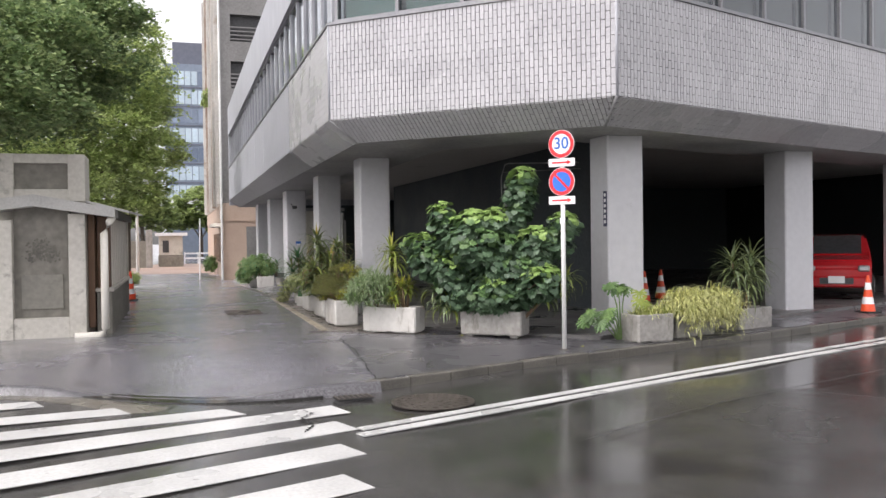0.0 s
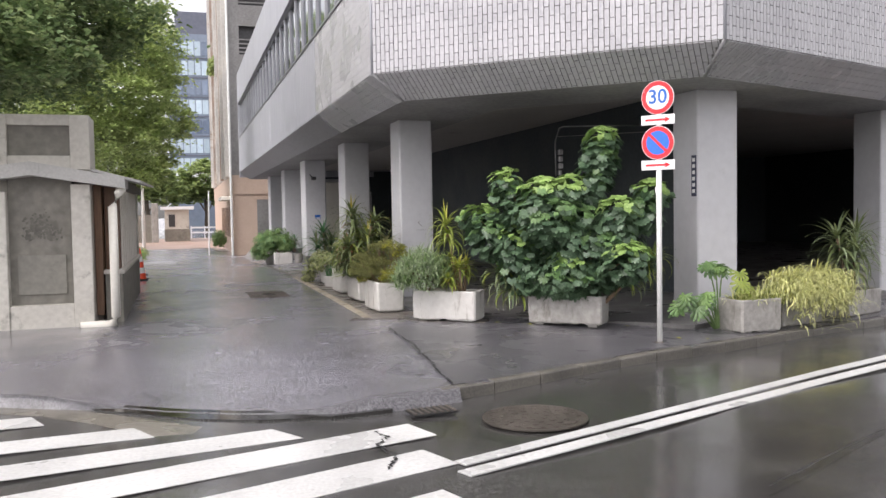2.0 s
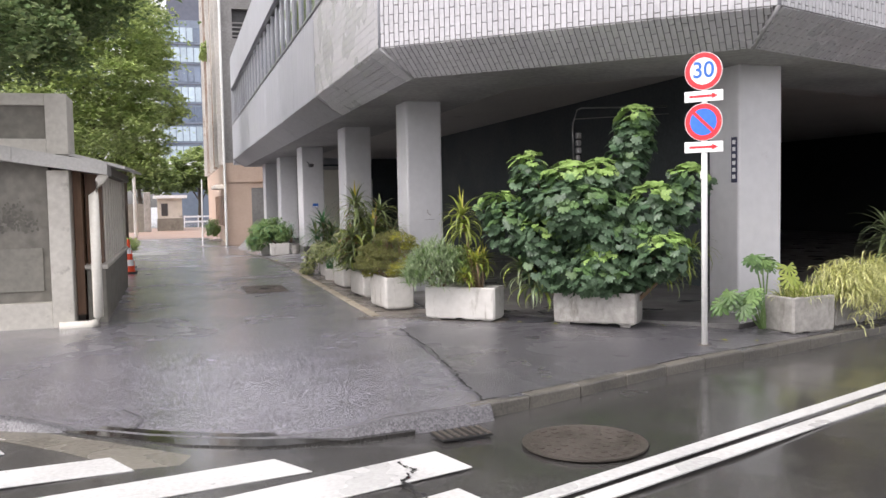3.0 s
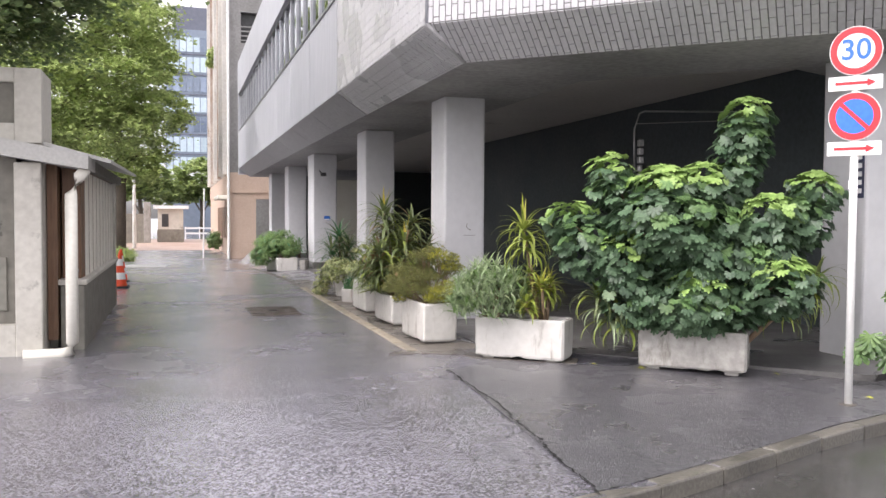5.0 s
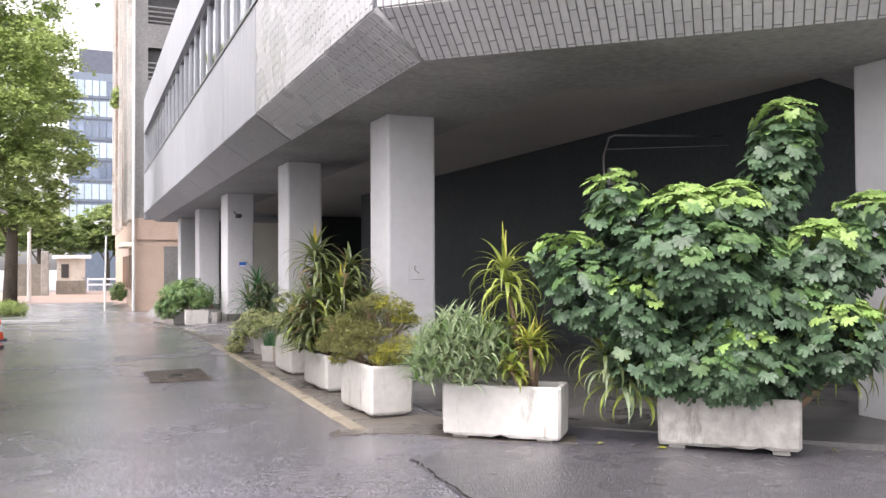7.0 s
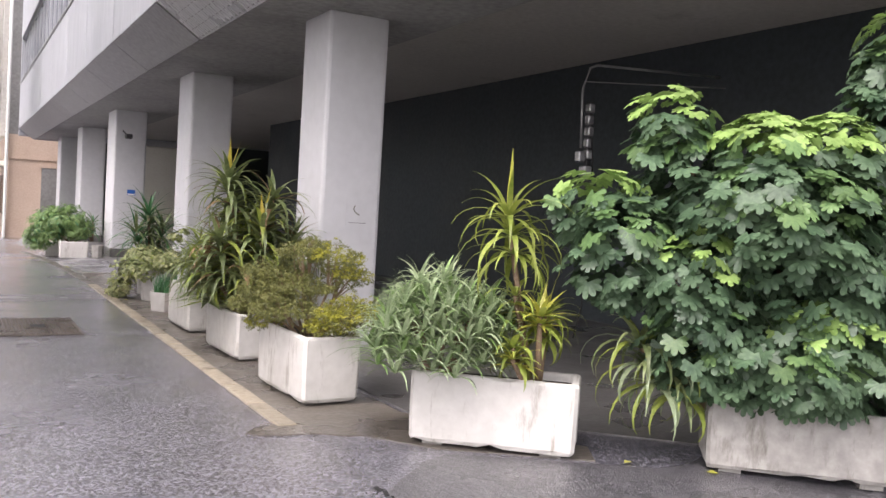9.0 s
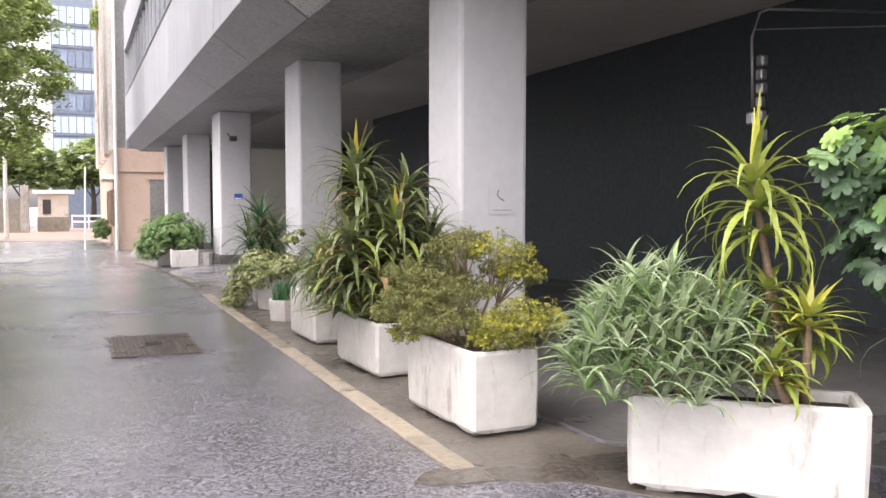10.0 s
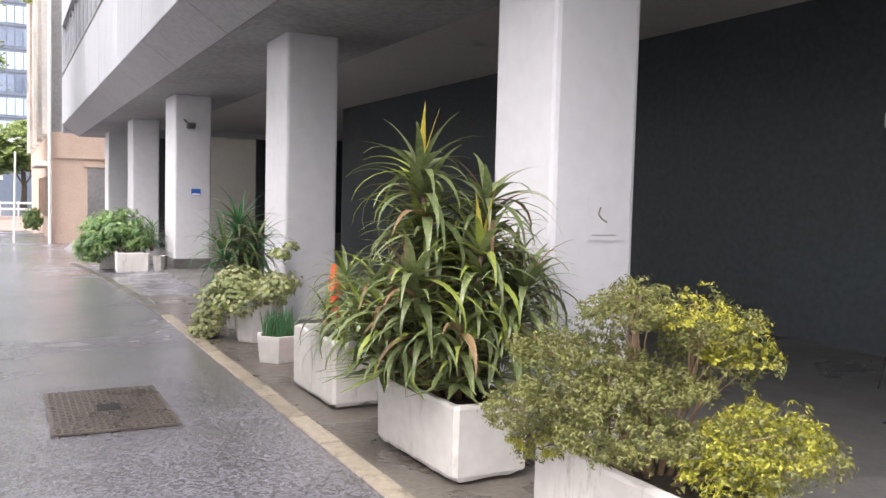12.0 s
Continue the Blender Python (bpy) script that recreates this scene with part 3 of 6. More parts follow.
for (a, b), (c, d) in zip(cx, cx[1:]):
    seam.faces.new([seam.verts.new((x, y, ground_z(x, y) + 0.005)) for x, y in bar(a, b, c, d, 0.008)])
structure("asphalt_crack", seam, M_BLACK, "thin crack near the dropped kerb", "crack")

# tan edging stones along the alley and the brown strip that the planters stand on
strip = structure("planter_strip", prism([(2.42, 15.55), (3.0, 14.75), (3.75, 14.25), (3.9, 14.5), (3.2, 15.6), (3.2, 26.0), (2.42, 26.0)], -0.02, 0.006), M_STRIP, "brown stained concrete strip under the planters", "strip")
edging = thing("edging", pose(0, 0, 0), "row of tan edging stones beside the asphalt", "edging")
edging["kind"] = "structure"
stone = None
edge_runs = [((2.36, 15.45), (2.36, 24.0)), ((2.36, 24.0), (2.05, 34.0))]
for (ax, ay), (bx, by) in edge_runs:
    n = int(round(math.hypot(bx - ax, by - ay) / 0.6))
    for i in range(n):
        t = (i + 0.5) / n
        x, y = ax + (bx - ax) * t, ay + (by - ay) * t
        if stone is None:
            stone = part("stone", box(-0.062, -0.295, -0.08, 0.062, 0.295, 0.014, 0.006), M_EDGE, edging)
            grey_stone = stone.data.copy()
            grey_stone.materials[0] = M_KERB
            o = stone
        else:
            o = new("stone", stone.data)
            o.parent = edging
        if ay > 20:
            o.data = grey_stone
        o.location = (x, y, ground_z(x - 0.2, y) + RND.uniform(-0.003, 0.004))
        o.rotation_euler = (0, 0, math.atan2(by - ay, bx - ax) - math.pi / 2 + RND.uniform(-0.01, 0.01))
# kerb stones along the road
kerb = thing("kerb", pose(0, 0, 0), "worn concrete kerb stones, mossy at the top", "kerb")
kerb["kind"] = "structure"
kst = None
x = 2.02
while x < 16:
    L = 0.6
    x1 = x + L * 0.94
    y0, y1 = kerb_y(x), kerb_y(x1)
    a = math.atan2(y1 - y0, x1 - x)
    if kst is None:
        kst = part("kerb_stone", box(-0.296, -0.03, -0.20, 0.296, 0.10, 0.003, 0.016, seg=2), M_KERB, kerb)
        o = kst
    else:
        o = new("kerb_stone", kst.data)
        o.parent = kerb
    cx_, cy_ = (x + x1) / 2, (y0 + y1) / 2
    o.location = (cx_, cy_, ground_z(cx_, cy_ + 0.05) + RND.uniform(-0.006, 0.006))
    o.rotation_euler = (RND.uniform(-0.02, 0.02), RND.uniform(-0.01, 0.01), a)
    x = x1
# rounded asphalt lip where the ramp meets the gutter
lip = bmesh.new()
rows_ = []
for k in range(42):
    xx = -6.0 + k * 0.2
    yy, g = kerb_y(xx), ground_z(xx, kerb_y(xx) + 0.02)
    rows_.append([lip.verts.new((xx, yy + dy, z)) for dy, z in ((0.05, g + 0.004), (-0.01, g + 0.001), (-0.05, g - 0.018), (-0.10, min(g - 0.03, ROAD_Z + 0.01)), (-0.14, ROAD_Z - 0.03))])
for a, b in zip(rows_, rows_[1:]):
    for j in range(4):
        lip.faces.new((a[j], a[j + 1], b[j + 1], b[j]))
tagged(mesh_ob("ramp_lip", lip, M_WALK, smooth=True), "rounded asphalt lip of the ramp at the gutter", "ramp", kind="structure")
# worn concrete apron between the ramp and the crossing
decal("gutter_apron", [(-4.5, 12.25), (-3.0, 12.22), (-2.07, 12.10), (-1.72, 11.92), (-1.1, 11.36), (-0.62, 10.92), (-0.10, 10.40), (-0.18, 10.20), (-0.48, 10.22), (-0.95, 10.80), (-1.40, 11.26), (-2.0, 11.66), (-3.0, 11.85), (-4.5, 11.9)], ROAD_Z + 0.004, M_APRON, "worn pale concrete apron in the gutter", "gutter", 0.008)
decal("mortar_patch", [(2.08, 15.38), (2.16, 15.48), (2.30, 15.53), (2.48, 15.45), (2.66, 15.33), (2.80, 15.21), (2.76, 15.12), (2.60, 15.16), (2.48, 15.25), (2.30, 15.27), (2.14, 15.31)], -0.002, M_STRIP, "brown smear of mortar at the end of the edging", "patch", 0.011)

# ---- the tiled building on columns ----
ROAD_ANG = radians(20.2)
FAC = [(2.45, 45.0), (2.45, 15.27), (6.0, 11.97), (6.0 + 19 * math.cos(ROAD_ANG), 11.97 + 19 * math.sin(ROAD_ANG))]


def inset(d):
    """The facade line moved d metres inwards, mitred at the corners."""
    out = []
    ns = []
    for (a, b), (c, e) in zip(FAC, FAC[1:]):
        L = math.hypot(c - a, e - b)
        ns.append((-(e - b) / L, (c - a) / L))
    for i, (px, py) in enumerate(FAC):
        if i == 0:
            n = ns[0]
            out.append((px + n[0] * d, py + n[1] * d))
        elif i == len(FAC) - 1:
            n = ns[-1]
            out.append((px + n[0] * d, py + n[1] * d))
        else:
            n, m = ns[i - 1], ns[i]
            k = d / (1 + n[0] * m[0] + n[1] * m[1])
            out.append((px + (n[0] + m[0]) * k, py + (n[1] + m[1]) * k))
    return out


SIDE = ["alley", "corner", "road"]
Z_CEIL, Z_BAND, Z_SILL, Z_HEAD, Z_TOP = 3.19, 3.535, 5.10, 6.75, 8.15


def ring(i, d0, d1, z0, z1):
    A, B = inset(d0), inset(d1)
    return prism([A[i], A[i + 1], B[i + 1], B[i]], z0, z1)


walls, bevels = [], []
for i in range(3):
    walls.append(structure("wall_%s" % SIDE[i], ring(i, 0.012, 0.30, Z_BAND, Z_SILL), M_JOINT2 if i == 0 else M_JOINT, "grey glazed tile band above the open ground floor", "wall"))
    structure("wall_%s_upper" % SIDE[i], ring(i, 0.0, 0.30, Z_HEAD, Z_TOP), M_BAND, "grey upper facade band above the windows", "wall")
    A, B, C = inset(0.012), inset(0.52), inset(0.30)
    bm = bmesh.new()
    quad = [(A[i], Z_BAND), (A[i + 1], Z_BAND), (B[i + 1], Z_CEIL), (B[i], Z_CEIL), (B[i], Z_BAND), (B[i + 1], Z_BAND)]
    v = [bm.verts.new((p[0], p[1], z)) for p, z in quad]
    for f in ((0, 1, 2, 3), (3, 2, 5, 4), (0, 4, 5, 1), (0, 3, 4), (1, 5, 2)):
        bm.faces.new([v[k] for k in f])
    bevels.append(structure("soffit_%s" % SIDE[i], bm, M_JOINT, "sloping tiled soffit under the facade band", "soffit"))
    # sill capping
    structure("sill_%s" % SIDE[i], ring(i, -0.02, 0.16, Z_SILL + 0.002, Z_SILL + 0.045), M_FRAME, "thin metal capping along the window sill", "sill")

TILED_TO = 20.6
TW, TH, GAP = 0.072, 0.232, 0.0085


def tile_rows(i, lower):
    """Places of the tiles: a matrix for each whole or cut tile, as (origin, across, up, out, width, height)."""
    A = inset(0.012)
    (ax, ay), (bx, by) = A[i], A[i + 1]
    if lower:
        B = inset(0.52)
        a0, a1 = Vector((ax, ay, Z_BAND)), Vector((bx, by, Z_BAND))
        b0 = Vector((B[i][0], B[i][1], Z_CEIL))
        b1 = Vector((B[i + 1][0], B[i + 1][1], Z_CEIL))
    else:
        a0, a1 = Vector((ax, ay, Z_SILL)), Vector((bx, by, Z_SILL))
        b0, b1 = Vector((ax, ay, Z_BAND)), Vector((bx, by, Z_BAND))
    u = (a1 - a0).normalized()
    down = (b0 - a0) - u * (b0 - a0).dot(u)
    H = down.length
    down.normalize()
    out = u.cross(down)
    # the outward side
    nx, ny = -(by - ay), bx - ax
    if out.x * nx + out.y * ny > 0:
        out = -out
    s0, s1 = (b0 - a0).dot(u), (b1 - a0).dot(u)
    L = (a1 - a0).length
    n = int((max(L, s1) - min(0, s0)) / TW) + 1
    res = []
    for k in range(n):
        s = min(0, s0) + k * TW
        off = (k % 2) * TH / 2
        z = -off
        while z < H - 0.01:
            t0, t1 = max(z, 0.0), min(z + TH, H)
            tm = (t0 + t1) / 2 / H
            lo, hi = s0 * tm, L + (s1 - L) * tm
            if t1 - t0 > 0.015 and s >= lo - TW and s + TW <= hi + TW:
                w0, w1 = max(s, lo), min(s + TW, hi)
                if w1 - w0 > 0.014:
                    res.append((a0 + u * ((w0 + w1) / 2) + down * ((t0 + t1) / 2), u, down, out, w1 - w0 - GAP, t1 - t0 - GAP))
            z += TH
    return res


def tiles_joined(name, rows, parent):
    vs, fs = [], []
    T = 0.010
    for c, u, d, o, w, h in rows:
        k = len(vs)
        c = c + o * RND.uniform(-0.001, 0.0015)
        for e, ww, hh in ((0.0, w, h), (T, w - 0.004, h - 0.004)):
            for a, b in ((-1, -1), (1, -1), (1, 1), (-1, 1)):
                vs.append(tuple(c + u * (a * ww / 2) + d * (b * hh / 2) + o * e))
        fs += [(k + 4, k + 5, k + 6, k + 7)] + [(k + j, k + (j + 1) % 4, k + 4 + (j + 1) % 4, k + 4 + j) for j in range(4)]
    me = bpy.data.meshes.new(name)
    me.from_pydata(vs, [], fs)
    me.materials.append(M_TILES)
    me.update()
    ob = new(name, me)
    ob.parent = parent
    return tagged(ob, kind="stuff")


def wall_grid(y0, y1, pitch):
    n = max(1, int(round((y1 - y0) / pitch)))
    return [y0 + (y1 - y0) * k / n for k in range(n + 1)]


# window strips: frames, panes, rooms behind
def window_strip(name, i, pitch, blind, blind_share, label, bar_w=0.03, bar_m=M_FRAME):
    A = inset(0.14)
    (ax, ay), (bx, by) = A[i], A[i + 1]
    L = math.hypot(bx - ax, by - ay)
    ang = math.degrees(math.atan2(by - ay, bx - ax))
    w = thing(name, pose(ax, ay, 0, 0, 0, ang), label, "window")
    w["kind"] = "structure"
    z0, z1 = Z_SILL + 0.047, Z_HEAD
    cuts = wall_grid(0.05, L - 0.05, pitch)
    frame_bm = bmesh.new()
    box(0.0, -0.05, z0, L, 0.05, z0 + 0.06, bm=frame_bm)
    box(0.0, -0.05, z1 - 0.06, L, 0.05, z1, bm=frame_bm)
    part("window_frame", frame_bm, M_FRAME, w)
    mull = pane = None
    for k, c in enumerate(cuts):
        if mull is None:
            mull = part("mullion", box(-bar_w, -0.055, z0 + 0.06, bar_w, 0.055, z1 - 0.06), bar_m, w)
            mull.location.x = c
        else:
            o = new("mullion", mull.data)
            o.parent = w
            o.location.x = c
        if k < len(cuts) - 1:
            wd = cuts[k + 1] - c - 2 * bar_w
            if pane is None:
                pane = part("pane", box(-wd / 2, -0.004, z0 + 0.06, wd / 2, 0.004, z1 - 0.06), M_GLASS, w)
                o = pane
            else:
                o = new("pane", pane.data)
                o.parent = w
            o.location.x = (c + cuts[k + 1]) / 2
    for k in range(len(cuts) - 1):
        if RND.random() < blind_share:
            part("blind", box(cuts[k] + 0.06, 0.16, z0 + 0.07, cuts[k + 1] - 0.06, 0.17, z1 - 0.07), blind, w)
    return w


window_strip("window_1", 0, 1.1, M_BLIND, 0.35, "long strip of grey office windows between pale mullions, some with blinds", 0.05, M_BAND)
window_strip("window_2", 1, 1.22, M_GBLIND, 1.1, "corner office window with green blinds")
window_strip("window_3", 2, 1.25, M_BBLIND, 0.95, "long strip of dark brown-tinted office windows")
# rooms behind: floor slab, back wall, roof
F2 = inset(0.30)
slab_poly = [F2[0], F2[1], F2[2], F2[3], (22, 45)]
structure("upper_floor", prism(slab_poly, Z_SILL - 0.25, Z_SILL - 0.05), M_ROOM, "floor of the offices upstairs", "floor")
structure("upper_ceiling", prism(slab_poly, Z_HEAD, Z_HEAD + 0.1), M_ROOM, "ceiling of the offices upstairs", "ceiling")
structure("roof", prism(slab_poly, Z_TOP - 0.25, Z_TOP - 0.1), M_CEIL, "flat roof of the tiled building", "roof")
for i in range(3):
    structure("room_wall_%s" % SIDE[i], ring(i, 5.0, 5.1, Z_SILL - 0.05, Z_HEAD), M_ROOM, "dim inner wall of the offices", "wall")
structure("room_wall_end", box(2.8, 44.75, Z_BAND, 22, 44.98, Z_TOP - 0.1), M_BAND, "grey end wall of the building", "wall")
# small end face of the projecting band
structure("wall_end_band", box(2.47, 44.99, Z_CEIL + 0.1, 9, 45.25, Z_TOP), M_BAND, "grey end face of the projecting upper floors", "wall")

# ceiling of the open ground floor: low margin round the columns, higher inside
FB, FI = inset(0.52), inset(2.3)
structure("ceiling", prism([FB[0], FB[1], FB[2], FB[3], FI[3], FI[2], FI[1], FI[0]], Z_CEIL, Z_CEIL + 0.30), M_CEIL, "stained concrete soffit above the columns", "ceiling")
structure("ceiling_inner", prism([FI[0], FI[1], FI[2], FI[3], (27, 20), (27, 46), (4.8, 46)], 3.57, 3.75), M_CEILIN, "concrete ceiling of the parking floor, coloured paler for bounced light", "ceiling")

FP = inset(0.80)
structure("floor", prism([FP[0], FP[1], FP[2], FP[3], (23.5, 45)], -0.3, 0.008), M_FLOOR, "damp grey concrete floor of the open parking level", "floor")
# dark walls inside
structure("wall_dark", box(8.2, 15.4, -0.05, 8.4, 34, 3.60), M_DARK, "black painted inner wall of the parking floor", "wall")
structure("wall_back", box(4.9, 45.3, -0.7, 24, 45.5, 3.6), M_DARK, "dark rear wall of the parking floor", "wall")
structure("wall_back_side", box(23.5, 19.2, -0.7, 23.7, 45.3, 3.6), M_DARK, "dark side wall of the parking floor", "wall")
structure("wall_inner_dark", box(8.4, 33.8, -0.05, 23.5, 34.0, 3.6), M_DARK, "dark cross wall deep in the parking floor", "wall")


def column(x, y, w, d, label, skirt=False):
    c = thing("column", pose(x, y, 0), label, "column", "columns of the open ground floor")
    z0 = -0.25 if y > 30 else -0.12
    part("shaft", box(0, 0, z0, w, d, Z_CEIL + 0.02, 0.035, seg=2), M_COL, c)
    if skirt:
        part("skirt", box(-0.008, -0.008, z0, w + 0.008, d + 0.008, 0.20, 0.03, seg=2), M_FLOOR, c, "damp grey skirting")
    return c


colA = column(3.55, 18.12, 0.62, 0.68, "pale grey plastered concrete column behind the planters")
colC = column(3.48, 23.15, 0.60, 0.85, "pale grey plastered concrete column with planters before it")
colD = column(3.50, 30.1, 0.66, 1.05, "pale grey column with a damp dark foot", True)
column(3.55, 36.2, 0.64, 0.95, "shaded grey concrete column", True)
column(3.55, 41.7, 0.64, 0.95, "shaded grey concrete column by the far corner", True)
colB = column(6.72, 13.62, 0.66, 0.64, "pale grey plastered column at the street corner")
column(11.60, 15.35, 0.68, 0.66, "pale grey plastered column towards the street")
column(16.4, 17.1, 0.68, 0.66, "pale grey plastered column towards the street")
column(20.9, 18.7, 0.68, 0.66, "pale grey plastered column towards the street")

# ---- the gate lodge with its alcove ----
lodge = thing("gate_lodge", pose(-1.07, 16.2, -0.03), "small weathered cream concrete gate lodge with gabled eave", "lodge")
bm = box(-1.66, 0.0, -0.15, -1.46, 0.55, 1.95, 0.01)
part("pier", bm, M_GATE, lodge)
part("pier", box(-0.63, 0.0, -0.15, -0.37, 0.55, 2.05, 0.01), M_GATE, lodge)
part("plinth", box(-1.66, -0.05, -0.15, -0.37, 0.5, 0.02, 0.01), M_GATE, lodge)
part("sill", box(-1.46, 0.02, 0.02, -0.63, 0.4, 0.36, 0.008), M_GATE, lodge)
part("alcove_back", box(-1.46, 0.16, 0.36, -0.63, 0.5, 2.2), M_ALCOVE, lodge, "dark blotched panel of the recessed alcove")
part("panel_frame", box(-1.36, 0.135, 0.50, -0.73, 0.158, 1.06, 0.004), M_ALPANEL, lodge, "paler square panel in the alcove")
bm = bmesh.new()
srng = random.Random(5)
for k in range(260):
    aa = srng.uniform(-0.2, 3.3)
    rad_ = srng.gauss(0.13, 0.05)
    cx0, cz0, rr = -1.05 + rad_ * math.cos(aa) * 1.2, 1.30 + rad_ * math.sin(aa) * 1.5, srng.uniform(0.005, 0.024)
    bm.faces.new([bm.verts.new((cx0 + rr * srng.uniform(0.5, 1.3) * math.cos(a_ * 0.785), 0.1585 - 0.00002 * k, cz0 + rr * srng.uniform(0.5, 1.3) * math.sin(a_ * 0.785))) for a_ in range(8)])
tagged(part("damp_stain", bm, M_STAIN, lodge), "dark blistered stain on the alcove", kind="stuff")
# eave: a shallow gable with thick fascia
bm = bmesh.new()
prof = [(-1.95, 2.06), (-1.12, 2.17), (0.10, 1.98), (0.10, 2.13), (-1.12, 2.36), (-1.95, 2.24)]
a = [bm.verts.new((x, -0.16, z)) for x, z in prof]
b = [bm.verts.new((x, 0.62, z)) for x, z in prof]
for k in range(6):
    bm.faces.new((a[k], a[(k + 1) % 6], b[(k + 1) % 6], b[k]))
bm.faces.new(a)
bm.faces.new(b[::-1])
part("eave", bm, M_ROOF, lodge, "grey painted gable fascia")
part("keystone", prism([(-1.22, -0.175), (-1.0, -0.175), (-1.0, -0.162), (-1.22, -0.162)], 2.17, 2.31), M_ROOF, lodge)
# block above the eave with its sunk panel
bm = bmesh.new()
part("upper_block", box(-1.68, 0.10, 2.2, -0.36, 0.75, 3.02, 0.012), M_GATE, lodge)
for q in ((-1.68, -1.42), (-0.62, -0.36)):
    part("upper_pier", box(q[0], 0.02, 2.25, q[1], 0.10, 3.02, 0.006), M_GATE, lodge)
part("upper_cap", box(-1.42, 0.02, 2.87, -0.62, 0.10, 3.02, 0.006), M_GATE, lodge)
part("upper_rail", box(-1.42, 0.02, 2.25, -0.62, 0.10, 2.45, 0.006), M_GATE, lodge)
part("upper_panel", box(-1.42, 0.085, 2.45, -0.62, 0.098, 2.87), M_ALCOVE, lodge, "grey sunk panel")
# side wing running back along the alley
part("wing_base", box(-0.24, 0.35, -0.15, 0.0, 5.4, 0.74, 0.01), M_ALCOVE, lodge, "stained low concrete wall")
part("wing_ledge", box(-0.28, 0.33, 0.742, 0.03, 5.42, 0.80, 0.008), M_GATE, lodge)
part("wing_back", box(-0.24, 0.55, 0.802, -0.045, 5.4, 2.02), M_WOOD, lodge, "dark brown wooden wall panel")
for k in range(9):
    y = 0.95 + k * 0.5
    part("slat", box(-0.045, y, 0.802, -0.036, y + 0.34, 2.0), M_SLAT, lodge, "pale painted upright board")
part("door_frame", box(-0.36, 0.30, 0.15, -0.26, 0.55, 2.05), M_WOOD, lodge)
part("wing_wall_end", box(-0.24, 5.2, -0.2, 0.0, 5.4, 2.02), M_GATE, lodge)
bm = bmesh.new()
prof = [(-0.6, 2.30), (0.30, 2.06), (0.30, 2.10), (-0.6, 2.34)]
a = [bm.verts.new((x, 0.1, z)) for x, z in prof]
b = [bm.verts.new((x, 5.9, z + 0.10)) for x, z in prof]
for k in range(4):
    bm.faces.new((a[k], a[(k + 1) % 4], b[(k + 1) % 4], b[k]))
bm.faces.new(a)
bm.faces.new(b[::-1])
part("wing_roof", bm, M_ROOF, lodge, "thin grey metal roof sheet")
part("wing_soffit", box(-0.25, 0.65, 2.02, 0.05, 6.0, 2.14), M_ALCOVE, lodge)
part("downpipe", tube([(0.06, -0.02, 1.99), (0.0, -0.04, 1.90), (-0.08, -0.06, 1.72), (-0.08, -0.06, 0.16), (-0.10, -0.06, 0.08), (-0.18, -0.07, 0.05), (-0.55, -0.09, 0.05)], 0.062, 12), M_SLAT, lodge, "cream painted downpipe", True)
bm = disc(0.045, 0.006, 16)
bmesh.ops.transform(bm, matrix=pose(-0.551, -0.09, 0.05, 0, 90, 0), verts=bm.verts)
part("pipe_mouth", bm, M_BLACK, lodge, "dark open end of the pipe")
part("pipe_clip", box(-0.14, -0.07, 0.9, -0.02, 0.03, 0.94), M_STEEL, lodge)
part("lodge_body", box(-3.2, 0.6, -0.15, -0.30, 5.3, 2.15), M_GATE, lodge)
part("side_wall", box(-4.6, 0.3, -0.15, -1.70, 0.5, 0.75, 0.01), M_ALCOVE, lodge, "stained low boundary wall")

# ---- sign post ----
sign = thing("road_sign", pose(5.235, 12.21, -0.075, 0, 0, -51), "white steel pole with a speed-limit sign and a no-parking sign", "road sign")
part("pole", tube([(0, 0.03, -0.1), (0, 0.03, 3.1)], 0.032, 16), M_WHITE, sign, smooth=True)


def round_sign(zc, kind):
    rot = pose(0, 0, zc, 90, 0, 0)
    bm = disc(0.20, 0.012, 48)
    bmesh.ops.transform(bm, matrix=rot, verts=bm.verts)
    plate = part("plate", bm, M_SIGNW, sign)
    bm = bmesh.new()
    for k in range(48):
        a0, a1 = 2 * math.pi * k / 48, 2 * math.pi * (k + 1) / 48
        q = [bm.verts.new((r * math.cos(a), -0.009, zc + r * math.sin(a))) for r, a in ((0.142, a0), (0.194, a0), (0.194, a1), (0.142, a1))]
        bm.faces.new(q)
    part("red_ring", bm, M_RED, plate)
    if kind == "no":
        bm = disc(0.142, 0.003, 48)
        bmesh.ops.transform(bm, matrix=pose(0, -0.008, zc, 90), verts=bm.verts)
        part("blue_field", bm, M_BLUE, plate)
        part("red_slash", box(-0.145, -0.0115, -0.017, 0.145, -0.0105, 0.017, m=pose(0, 0, zc, 0, 45, 0)), M_RED, plate)
    else:
        cu = bpy.data.curves.new("speed_limit", "FONT")
        cu.body, cu.size, cu.align_x, cu.align_y, cu.extrude, cu.offset = "30", 0.235, "CENTER", "CENTER", 0.001, 0.003
        t = new("speed_limit", cu)
        t.parent = plate
        t.matrix_basis = pose(0, -0.010, zc + 0.004, 90, 0, 0)
        cu.materials.append(M_SBLUE)


def arrow_plate(zc):
    p = part("arrow_plate", box(-0.205, -0.006, zc - 0.058, 0.205, 0.006, zc + 0.058, 0.005), M_SIGNW, sign)
    bm = box(-0.15, -0.0095, zc - 0.012, 0.10, -0.0075, zc + 0.012)
    v = [bm.verts.new((x, -0.0095, zc + z)) for x, z in ((0.09, -0.032), (0.155, 0), (0.09, 0.032))]
    bm.faces.new(v)
    part("arrow", bm, M_RED, p)


